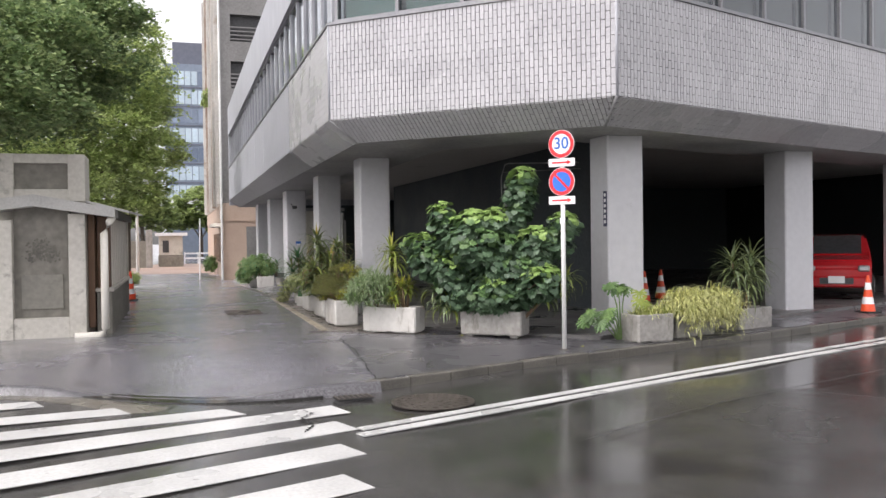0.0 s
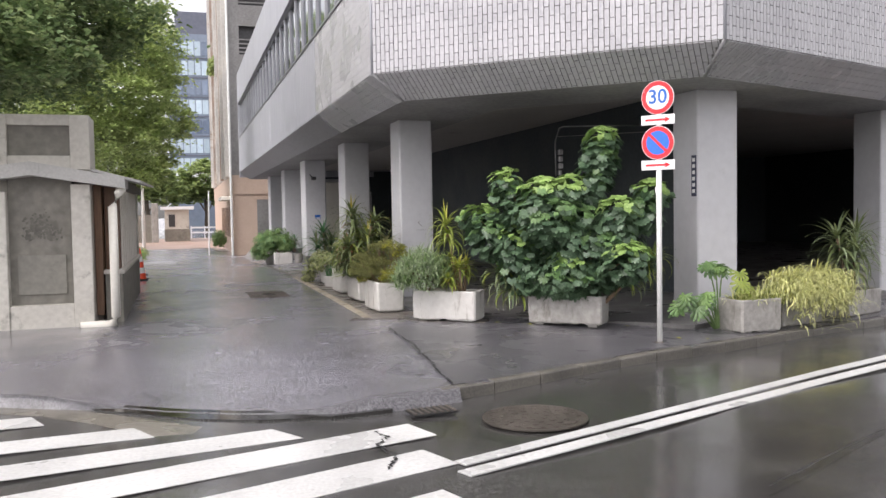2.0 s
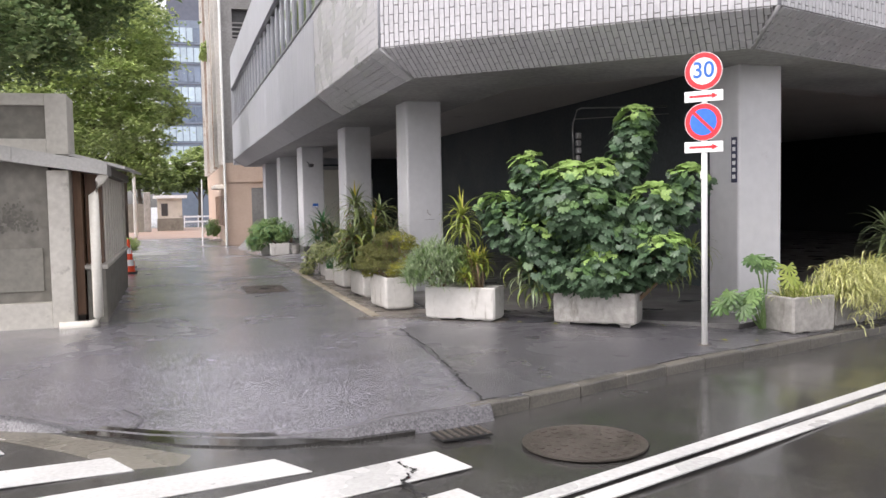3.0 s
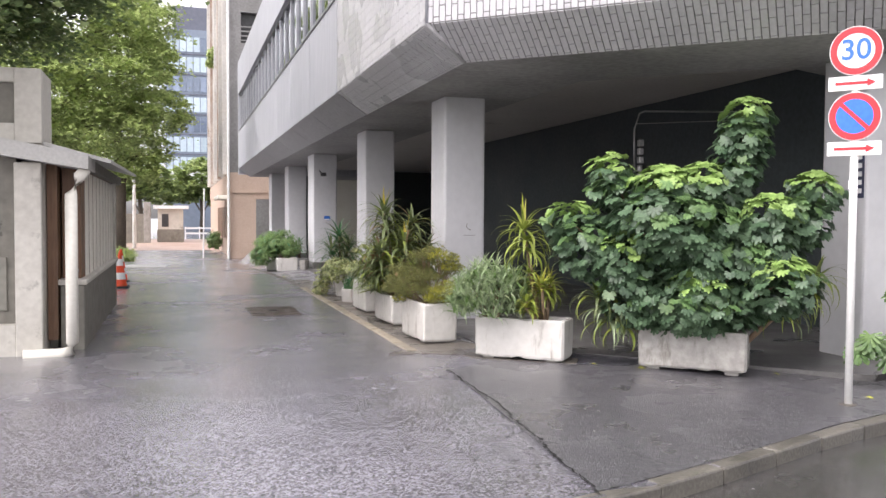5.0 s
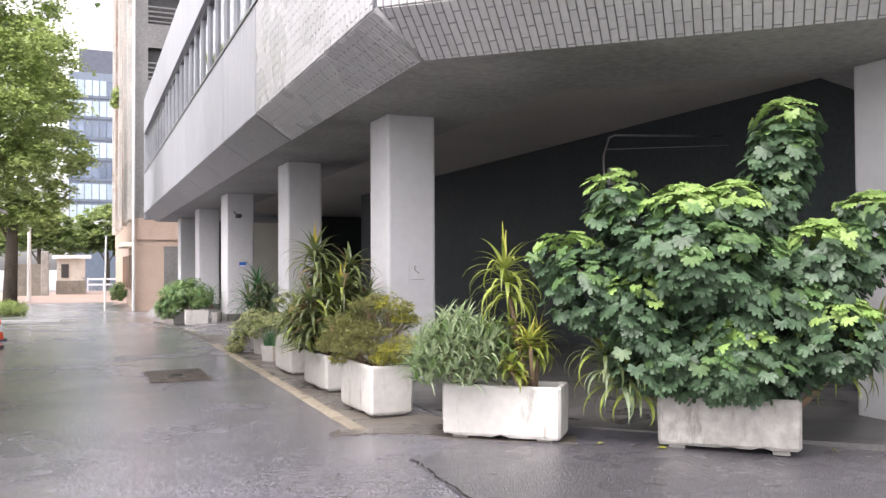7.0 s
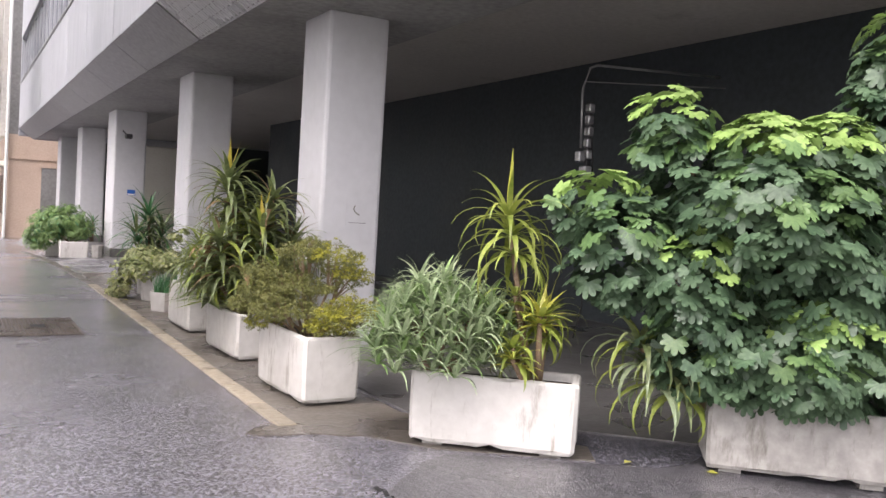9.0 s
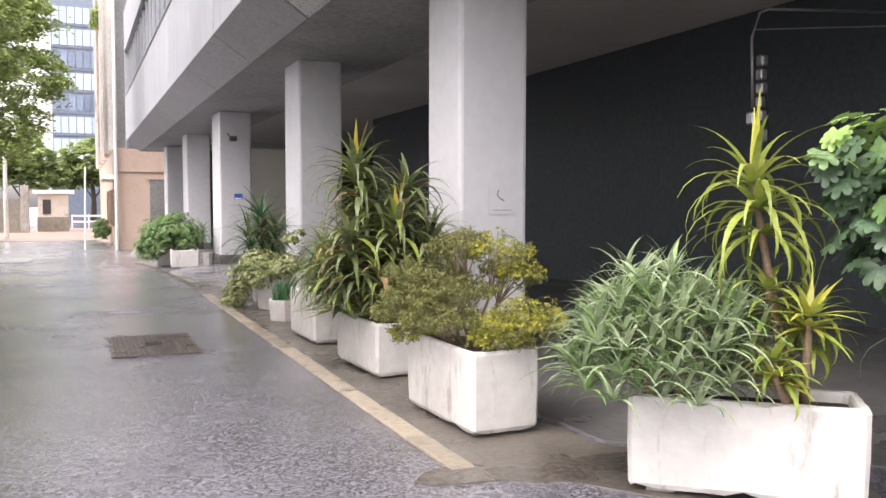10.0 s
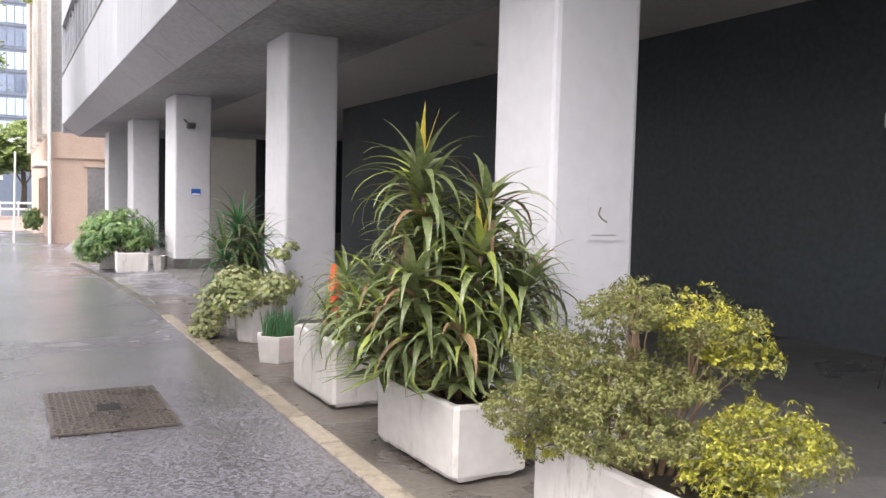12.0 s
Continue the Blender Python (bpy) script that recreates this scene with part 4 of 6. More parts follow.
round_sign(2.935, "30")
arrow_plate(2.672)
round_sign(2.40, "no")
arrow_plate(2.135)
for z in (2.90, 2.67, 2.42, 2.14):
    part("clamp", box(-0.05, 0.0, z - 0.015, 0.05, 0.07, z + 0.015), M_STEEL, sign)
part("sticker", box(-0.033, -0.004, 1.80, 0.033, 0.0, 1.88), M_SIGNW, sign)
part("foot", disc(0.07, 0.03, 20), M_STRIP, sign)

# address plate on the corner column
addr = thing("address_plate", pose(6.716, 13.70, 1.70, 0, 0, -90), "narrow navy enamel address plate on the corner column", "plate")
part("plate", box(-0.06, -0.008, 0, 0.06, 0, 0.58, 0.003), M_NAVY, addr)
for k in range(6):
    part("character_bar", box(-0.032, -0.0105, 0.05 + k * 0.088, 0.032, -0.0085, 0.10 + k * 0.088), M_SIGNW, addr)


# ---- planters ----
def planter(x, y, ang, L, W, H, material, label, lift=0.026):
    """A concrete trough; x, y is the left end of its front edge, ang the way the edge runs."""
    p = thing("planter", pose(x, y, ground_z(x, y) + lift, 0, 0, ang), label, "planter", "planters in front of the columns")
    t = 0.045
    bm = bmesh.new()
    rings = []
    chips = [RND.random() for _ in range(64)]
    for step, (inset_, z) in enumerate(((0.016, 0.0), (0.004, 0.025), (0.0, H * 0.5), (0.0, H - 0.02), (0.006, H - 0.004), (t * 0.5, H), (t - 0.006, H - 0.004), (t, H - 0.02), (t + 0.01, H - 0.12))):
        c = 0.022
        a, b, cc, d = inset_, inset_, L - inset_, W - inset_
        nl, nw = 12, 5
        pts = [(a + c + (cc - a - 2 * c) * i / nl, b) for i in range(nl + 1)] + [(cc, b + c + (d - b - 2 * c) * i / nw) for i in range(nw + 1)]
        pts += [(cc - c - (cc - a - 2 * c) * i / nl, d) for i in range(nl + 1)] + [(a, d - c - (d - b - 2 * c) * i / nw) for i in range(nw + 1)]
        wob = 0.0045 if step in (0, 1, 4, 5) else 0.002
        ring_ = []
        for i, (px, py) in enumerate(pts):
            chip = 0.022 * max(0.0, chips[i] - 0.72) / 0.28 if step == 0 else -0.014 * max(0.0, chips[i + 12] - 0.86) / 0.14 if step in (4, 5) else 0.0
            ring_.append(bm.verts.new((px + RND.uniform(-wob, wob) * 0.6, py + RND.uniform(-wob, wob) * 0.6, z + chip + RND.uniform(-wob, wob) * 0.6)))
        rings.append(ring_)
    nr = len(rings[0])
    for r0, r1 in zip(rings, rings[1:]):
        for i in range(nr):
            bm.faces.new((r0[i], r0[(i + 1) % nr], r1[(i + 1) % nr], r1[i]))
    bm.faces.new(rings[0][::-1])
    part("trough", bm, material, p)
    part("soil", box(t + 0.004, t + 0.004, H - 0.14, L - t - 0.004, W - t - 0.004, H - 0.05), M_SOIL, p, "dark damp soil")
    part("foot", box(0.08, 0.05, -lift - 0.01, 0.20, W - 0.05, 0.012), M_PLANTG, p)
    part("foot", box(L - 0.20, 0.05, -lift - 0.01, L - 0.08, W - 0.05, 0.012), M_PLANTG, p)
    return p


def pot(x, y, r, H, sides, material, label):
    p = thing("plant_pot", pose(x, y, ground_z(x, y), 0, 0, 15), label, "pot")
    bm = bmesh.new()
    rings = []
    for rr, z in ((r * 0.86, 0), (r * 0.9, 0.02), (r, H - 0.03), (r, H), (r * 0.84, H), (r * 0.80, H - 0.06)):
        rings.append([bm.verts.new((rr * math.cos(2 * math.pi * k / sides), rr * math.sin(2 * math.pi * k / sides), z)) for k in range(sides)])
    for a, b in zip(rings, rings[1:]):
        for k in range(sides):
            bm.faces.new((a[k], a[(k + 1) % sides], b[(k + 1) % sides], b[k]))
    bm.faces.new(rings[0][::-1])
    part("bowl", bm, material, p)
    bm = disc(r * 0.81, 0.02, sides)
    bmesh.ops.transform(bm, matrix=Matrix.Translation((0, 0, H - 0.06)), verts=bm.verts)
    part("soil", bm, M_SOIL, p)
    return p


planter(2.885, 14.90, -41, 0.965, 0.38, 0.41, M_PLANT, "whitewashed concrete trough planter with chipped edges")
planter(4.238, 13.898, -41, 1.02, 0.42, 0.38, M_PLANTG, "raw grey concrete trough planter holding a large shrub")
planter(2.585, 16.80, -88.5, 0.91, 0.42, 0.445, M_PLANT, "whitewashed concrete trough planter with a dirty foot")
planter(2.615, 18.46, -88, 0.90, 0.44, 0.38, M_PLANT, "whitewashed concrete trough planter under a tall strap-leaved plant")
planter(2.60, 20.0, -89, 0.82, 0.42, 0.44, M_PLANT, "whitewashed concrete trough planter, half bare soil")
pot(2.78, 20.98, 0.20, 0.23, 6, M_PLANT, "low six-sided white concrete pot with chives")
pot(2.90, 22.05, 0.24, 0.42, 8, M_PLANT, "white concrete pot hidden under trailing ivy")
pot(2.95, 22.85, 0.18, 0.34, 12, M_PLANTG, "grey round pot beside the column")
planter(2.47, 29.88, -5, 0.56, 0.9, 0.36, M_PLANT, "pale concrete planter with a leafy bush")
planter(2.30, 31.2, -5, 0.45, 0.8, 0.30, M_PLANT, "pale concrete planter at the alley edge")
pot(3.22, 29.9, 0.13, 0.26, 10, M_PLANTG, "small grey pot beside the column foot")
planter(6.54, 12.38, 6, 0.66, 0.48, 0.42, M_PLANTG, "pale concrete planter by the kerb", 0.01)
planter(7.36, 12.62, 17, 0.92, 0.44, 0.36, M_PLANTG, "concrete planter covered by golden grass", 0.01)
planter(8.86, 13.12, 18, 0.92, 0.44, 0.36, M_PLANTG, "concrete planter with long strap leaves", 0.01)


def local(ox, oy, ang, u, v):
    a = radians(ang)
    return ox + u * math.cos(a) - v * math.sin(a), oy + u * math.sin(a) + v * math.cos(a)


# ---- plants ----
def plant(name, x, y, label, category="plant"):
    return thing(name, pose(x, y, ground_z(x, y)), label, category)


def lobed_shrub():
    """The tall lobed-leaved shrub: stems and tiers of hanging leaves."""
    x0, y0 = 4.77, 13.75
    p = plant("lobed_leaf_shrub", x0, y0, "tall dark green shrub with lobed leaves and lime young tips", "shrub")
    a = radians(-28.6)
    rng = random.Random(11)
    U, Vv = Vector((math.cos(a), math.sin(a), 0)), Vector((-math.sin(a), math.cos(a), 0))
    lobes = [(0.47, 0.0, 2.44, 0.22, 0.20), (0.44, 0.0, 2.22, 0.25, 0.22), (0.36, 0.0, 1.98, 0.25, 0.24), (0.30, 0.03, 1.74, 0.26, 0.24), (-0.82, 0.0, 1.92, 0.22, 0.20), (-0.74, 0.0, 1.66, 0.27, 0.26),
             (-0.32, -0.1, 1.74, 0.32, 0.24), (0.06, -0.1, 1.76, 0.28, 0.24), (-0.22, -0.08, 1.40, 0.58, 0.34), (-1.20, 0.0, 1.44, 0.24, 0.20), (-1.02, 0.0, 1.20, 0.34, 0.30),
             (1.10, 0.05, 1.72, 0.24, 0.20), (0.98, 0.05, 1.46, 0.25, 0.26), (0.66, -0.1, 1.46, 0.30, 0.24), (0.58, -0.05, 1.15, 0.38, 0.32), (0.72, -0.2, 0.86, 0.38, 0.28),
             (0.05, -0.25, 0.76, 0.30, 0.24), (-0.66, -0.15, 1.05, 0.28, 0.30), (-0.55, -0.1, 0.72, 0.34, 0.28), (0.15, 0.0, 1.05, 0.55, 0.36), (0.0, 0.05, 0.62, 0.65, 0.26)]
    caps = {0, 4, 6, 7, 9, 11, 13, 15, 16, 17}
    sh = Sheets()
    for k, (u, v, z, r, h) in enumerate(lobes):
        c = U * u + Vv * v + UP * z
        n = int(225 * (r / 0.3) ** 2 * (0.5 + 0.5 * h / 0.25))
        for i in range(n):
            th = i * 2.39996 + rng.uniform(-.3, .3)
            s = 1 - 2 * (i + 0.5) / n
            rad = math.sqrt(1 - s * s) * rng.uniform(0.66, 1.18)
            d = U * math.cos(th) + Vv * math.sin(th) * 0.85
            pos = c + d * (r * rad) + UP * (h * s * 1.05 + 0.03)
            young = k in caps and s > 0.22 + rng.uniform(-0.2, 0.3)
            out = d + Vector((rng.uniform(-.7, .7), rng.uniform(-.7, .7), 0))
            tl = (0.1, 0.65) if s > 0.55 else (0.45, 1.2)
            if noise.noise(pos * 6.0) < -0.26:
                continue
            mid = not young and s > 0.05 and noise.noise(pos * 4.0) > 0.05
            lobed_leaf(sh, pos, out, rng.uniform(0.064, 0.108) * (0.9 if young else 1.0), 1 if young else 2 if mid else 0, rng, 7, rng.uniform(0.12, 0.5), tl, 0.62, 2.2)
    sh.make("foliage", [L_DARK, L_YOUNG, L_MID], p)
    for k, (u, v, z, r, h) in enumerate(lobes):
        if k in (0, 4, 6, 9, 11, 13, 15, 17):
            e = U * u + Vv * v + UP * z
            part("stem", tube([U * (u * 0.15) + UP * 0.30, U * (u * 0.45) + Vv * v * 0.5 + UP * (0.3 + (z - 0.3) * 0.5), e], [0.022, 0.016, 0.008], 6), M_STEM, p, smooth=True)


lobed_shrub()


def silver_bush():
    """A wide dome of narrow arching leaves that spills over the trough."""
    p = plant("spider_leaf_plant", 3.06, 14.88, "dense silvery green bush of narrow arching leaves")
    rng = random.Random(3)
    sh = Sheets()
    for k in range(140):
        s = 1 - 1.35 * (k + 0.5) / 140
        q = math.sqrt(max(0, 1 - s ** 4 if s > 0 else 1 - s * s))
        az = k * 2.39996
        j = rng.uniform(0.78, 1.16)
        c = (0.37 * q * j * math.cos(az), 0.33 * q * j * math.sin(az), 0.56 + 0.32 * s * rng.uniform(0.85, 1.12) + (0.12 if k in (3, 7, 12, 19) else 0.0))
        rosette(sh, c, 11, rng.uniform(0.18, 0.30) + 0.05 * max(0, s), 0.022, (0, 0, 0, 0, 1), (0.1, 1.4), 1.7, rng, 6, low=0.30)
    sh.make("foliage", [L_SILVER, L_FERN], p)
    for k in range(7):
        az = k * 2.4
        part("stem", tube([(0.03 * math.cos(az), 0.03 * math.sin(az), 0.30), (0.2 * math.cos(az), 0.2 * math.sin(az), 0.75)], 0.012, 6), M_STEM, p)


silver_bush()


def palm(name, x, y, heads, label, mats, seed, width=0.032, tip=None, rise=(-0.2, 1.35), droop=1.9, levels=3, spears=None, low=None):
    """Bare stems, each with a head of strap leaves: (dx, dy, z, leaf length, leaf count)."""
    p = plant(name, x, y, label)
    rng = random.Random(seed)
    sh = Sheets()
    for k, (dx, dy, z, ln, n) in enumerate(heads):
        part("stem", tube([(dx * 0.1, dy * 0.1, 0.28), (dx * 0.6, dy * 0.6, 0.3 + (z - 0.3) * 0.55), (dx, dy, z)], [0.022, 0.02, 0.014], 7), M_STEM, p, smooth=True)
        for q in range(levels):
            f = q / max(1, levels)
            zz = z - q * ln * 0.20
            rosette(sh, (dx * (1 - 0.3 * f), dy * (1 - 0.3 * f), zz), n // levels, ln * (1 - 0.15 * f), width, range(len(mats) - (1 if tip else 0)), (rise[0] - 0.35 * f, rise[1] - 1.0 * f), droop, rng, 7, None, low)
        if tip and (spears is None or k in spears):
            for q in range(2):
                strap(sh, (dx, dy, z), rng.uniform(0, 6.28), 1.35 + 0.06 * q, ln * rng.uniform(0.6, 0.8), width * 0.9, 0.15, len(mats) - 1, 5)
    sh.make("foliage", mats, p)
    return p


bx, by = local(2.885, 14.90, -41, 0.72, 0.18)
palm("drooping_dracaena", bx, by, [(-0.22, 0.08, 1.34, 0.52, 66), (-0.17, 0.04, 0.90, 0.28, 30), (0.05, 0.02, 0.78, 0.32, 40), (-0.25, -0.08, 0.62, 0.24, 30)], "drooping lime-yellow dracaena on thin stems", [L_STRAPL, L_STRAPL, L_STRAPL, L_STRAPY], 5, 0.036, True, (-0.1, 1.25), 3.0, 3, (0, 2))
palm("golden_dracaena", bx, by, [(-0.10, -0.12, 0.80, 0.26, 36), (-0.26, -0.10, 0.56, 0.20, 24)], "low star-shaped golden dracaena under the tall one", [L_STRAPY, L_STRAPY, L_STRAPL], 6, 0.034, None, (0.0, 1.2), 0.9, 2)
palm("tall_dracaena", 2.88, 17.96, [(-0.25, 0.02, 1.52, 0.52, 98), (0.16, 0.02, 1.38, 0.52, 92), (-0.36, -0.16, 1.00, 0.50, 84), (0.0, -0.20, 1.12, 0.54, 92), (0.40, 0.10, 1.02, 0.50, 78), (0.26, -0.22, 0.94, 0.50, 78), (-0.14, 0.24, 1.22, 0.52, 84), (-0.30, 0.40, 0.90, 0.50, 76), (0.1, 0.35, 0.98, 0.50, 70), (-0.16, -0.28, 0.74, 0.44, 62), (0.12, -0.28, 0.76, 0.44, 62), (-0.40, 0.10, 0.80, 0.48, 67), (-0.42, 0.34, 0.72, 0.46, 62)],
     "tall bushy dracaena with a few orange-yellow young spears", [L_STRAP, L_STRAP, L_STRAP, L_STRAP, L_STRAPL, L_STRAP, L_STRAPL, L_STRAP, L_STRAP, L_STRAP, L_BROWN, L_SPEAR], 8, 0.048, True, (-0.1, 1.25), 2.5, 4, (0, 3, 8), 0.50)
palm("variegated_dracaena", 2.86, 19.36, [(-0.10, 0.0, 0.86, 0.44, 70), (0.12, -0.18, 0.80, 0.42, 60), (0.02, 0.16, 0.70, 0.40, 50), (-0.16, -0.3, 0.68, 0.38, 50), (-0.2, 0.08, 0.60, 0.36, 40)], "arching green and cream striped dracaena", [L_STRAP, L_SILVER, L_STRAPL], 14, 0.030, None, (-0.3, 1.2), 2.0)
palm("dark_dracaena", 2.95, 22.85, [(-0.05, 0.0, 1.08, 0.62, 84), (0.16, 0.1, 0.90, 0.58, 66), (-0.22, -0.08, 0.84, 0.60, 66), (0.0, 0.05, 0.65, 0.52, 54)], "dark green strap-leaved plant by the column", [L_STRAP, L_CHIVE], 15, 0.036, None, (-0.1, 1.35), 1.5)
sx, sy = local(4.238, 13.898, -41, 0.12, 0.2)
palm("trailing_dracaena", sx, sy, [(-0.50, 0.20, 0.66, 0.52, 60), (-0.34, 0.12, 0.56, 0.44, 40)], "small strap-leaved plant hanging over the trough end", [L_STRAP, L_STRAPL, L_SILVER], 16, 0.042, None, (0.1, 1.1), 3.3)
sx, sy = local(4.238, 13.898, -41, 0.90, 0.2)
palm("trailing_dracaena", sx, sy, [(0.72, -0.24, 0.92, 0.48, 66), (0.52, -0.18, 0.74, 0.42, 40)], "small strap-leaved plant leaning out of the trough end", [L_STRAP, L_STRAPL], 17, 0.032, None, (-0.1, 1.2), 2.6)
palm("strap_leaf_clump", 9.25, 13.5, [(-0.25, 0.0, 1.12, 0.66, 72), (0.2, 0.1, 1.18, 0.66, 72), (0.0, -0.1, 0.9, 0.62, 64)], "large clump of long drooping grey-green strap leaves", [L_STRAP, L_STRAP, L_SILVER], 18, 0.04, None, (-0.2, 1.35), 1.9)


def leafy(name, x, y, blobs, size, n, mats, label, seed, category="shrub", stems=True, long=1.7):
    """A twiggy shrub: leaves thrown on the skins of blobs (dx, dy, z, r, h, material)."""
    p = plant(name, x, y, label, category)
    rng = random.Random(seed)
    sh = Sheets()
    for dx, dy, z, r, h, mt in blobs:
        c = Vector((dx, dy, z))
        cnt = int(n * (r / 0.3) ** 2)
        for i in range(cnt):
            th, s = rng.uniform(0, 2 * math.pi), rng.uniform(-0.9, 1)
            q = math.sqrt(max(0, 1 - s * s))
            k = rng.uniform(0.55, 1.08)
            off = Vector((math.cos(th) * q * r * k, math.sin(th) * q * r * k, s * h * k))
            off += Vector(noise.noise_vector((c + off) * 6)) * r * 0.25
            nrm = off.normalized() + UP * 0.7 + Vector((rng.uniform(-.6, .6), rng.uniform(-.6, .6), rng.uniform(-.4, .4)))
            m_ = mt if rng.random() < 0.8 else rng.randrange(len(mats))
            small_leaf(sh, c + off, nrm, size * rng.uniform(0.7, 1.3), m_, rng, long)
    sh.make("foliage", mats, p)
    if stems:
        for dx, dy, z, r, h, mt in blobs:
            part("stem", tube([(dx * 0.1, dy * 0.1, 0.3), (dx * 0.6, dy * 0.6, 0.3 + (z - 0.3) * 0.6), (dx, dy, z)], [0.014, 0.01, 0.005], 6), M_STEM, p)
    return p


def azalea():
    """Twiggy shrub: tufts of tiny leaves in loose layers with bare twigs between."""
    p = plant("golden_azalea", 2.82, 16.36, "olive and golden small-leaved azalea with bare twigs", "shrub")
    rng = random.Random(21)
    sh = Sheets()
    pads = [(-0.04, 0.10, 1.00, 0.20, 0.08, 0), (0.14, -0.10, 0.98, 0.20, 0.13, 2), (0.24, -0.16, 0.86, 0.15, 0.12, 1), (-0.18, 0.26, 0.84, 0.26, 0.10, 0), (-0.08, -0.04, 0.76, 0.24, 0.09, 0), (0.12, -0.42, 0.60, 0.24, 0.13, 2), (0.20, -0.32, 0.62, 0.22, 0.13, 1), (-0.24, -0.12, 0.62, 0.24, 0.11, 0),
            (-0.26, 0.34, 0.60, 0.24, 0.11, 0), (0.0, -0.36, 0.52, 0.18, 0.09, 1), (0.08, 0.22, 1.05, 0.13, 0.06, 0), (-0.32, 0.10, 0.72, 0.20, 0.10, 0), (0.26, 0.05, 0.86, 0.16, 0.11, 0), (-0.22, 0.38, 0.46, 0.16, 0.07, 2)]
    for dx, dy, z, r, h, mt in pads:
        c = Vector((dx, dy, z))
        fork = Vector((dx * 0.55 + rng.uniform(-.04, .04), dy * 0.55 + rng.uniform(-.04, .04), 0.36 + (z - 0.36) * 0.6))
        part("twig", tube([(dx * 0.1, dy * 0.1, 0.34), (dx * 0.3 + rng.uniform(-.03, .03), dy * 0.3, 0.36 + (z - 0.36) * 0.3), fork, c], [0.014, 0.011, 0.008, 0.004], 6), M_STEM, p)
        for k in range(5):
            th, q = rng.uniform(0, 6.28), rng.uniform(0.3, 0.75)
            e = c + Vector((math.cos(th) * q * r, math.sin(th) * q * r, rng.uniform(-0.2, 0.9) * h))
            mid = (fork + e) * 0.5 + Vector((rng.uniform(-.03, .03), rng.uniform(-.03, .03), rng.uniform(-.01, .04)))
            part("twig", tube([fork, mid, e], [0.005, 0.0035, 0.002], 5), M_STEM, p)
        for i in range(int(560 * (r / 0.25) ** 2)):
            th, q = rng.uniform(0, 6.28), math.sqrt(rng.random())
            tc = c + Vector((math.cos(th) * q * r, math.sin(th) * q * r, h * (1 - q * q) * rng.uniform(-0.9, 1.0) + rng.uniform(-.03, .03)))
            if noise.noise(tc * 13.0) < -0.32:
                continue
            gold = mt == 1 or (mt == 2 and noise.noise(tc * 8.0) > -0.05)
            m_ = 1 if gold and tc.z > c.z - 0.02 and rng.random() < 0.85 else 0
            for j in range(12):
                d = Vector((rng.gauss(0, 1), rng.gauss(0, 1), rng.gauss(0.5, 0.6)))
                small_leaf(sh, tc + d * 0.011, d + UP * 0.6, rng.uniform(0.0048, 0.0074), m_, rng, 3.2)
    sh.make("foliage", [L_SHRUB, L_SHRUBY], p)


azalea()
leafy("trailing_ivy", 2.86, 22.05, [(-0.08, 0.05, 0.48, 0.30, 0.14, 0), (-0.28, 0.15, 0.38, 0.22, 0.16, 0), (-0.38, 0.25, 0.20, 0.18, 0.14, 0), (-0.42, 0.30, 0.08, 0.15, 0.08, 0), (0.10, -0.2, 0.50, 0.22, 0.14, 0), (-0.2, -0.15, 0.42, 0.20, 0.16, 0), (0.25, 0.0, 0.55, 0.2, 0.12, 0), (-0.1, 0.25, 0.58, 0.22, 0.12, 0), (0.22, -0.10, 0.84, 0.10, 0.05, 0), (0.30, -0.16, 0.92, 0.07, 0.04, 0)], 0.042, 820, [L_IVY, L_IVY, L_STRAPL], "cream-edged variegated ivy spilling over its pot", 22, "plant", False, 1.2)
leafy("leafy_bush", 2.75, 30.4, [(-0.1, 0.0, 0.78, 0.42, 0.34, 0), (-0.42, 0.3, 0.62, 0.40, 0.36, 0), (0.12, -0.1, 0.58, 0.3, 0.24, 0), (-0.3, 0.8, 0.7, 0.42, 0.34, 0), (-0.62, 0.5, 0.36, 0.30, 0.28, 0)], 0.030, 620, [L_FERN, L_CHIVE], "soft green bush over the planter edge", 23, "bush", True, 4.5)
palm("fern_clump", 3.25, 31.0, [(0.0, 0.0, 0.7, 0.5, 45), (-0.15, 0.2, 0.6, 0.45, 40)], "dark feathery plant by the column foot", [L_STRAP, L_CHIVE], 24, 0.03, None, (-0.1, 1.3), 1.4)


def chives():
    p = plant("chives", 2.78, 20.98, "tuft of upright dark green chives")
    rng = random.Random(31)
    sh = Sheets()
    for i in range(170):
        a, r = rng.uniform(0, 6.28), 0.14 * math.sqrt(rng.random())
        strap(sh, (r * math.cos(a), r * math.sin(a), 0.17), rng.uniform(0, 6.28), rng.uniform(1.3, 1.56), rng.uniform(0.18, 0.30), 0.009, 0.25, 0, 3)
    sh.make("foliage", [L_CHIVE], p)


chives()


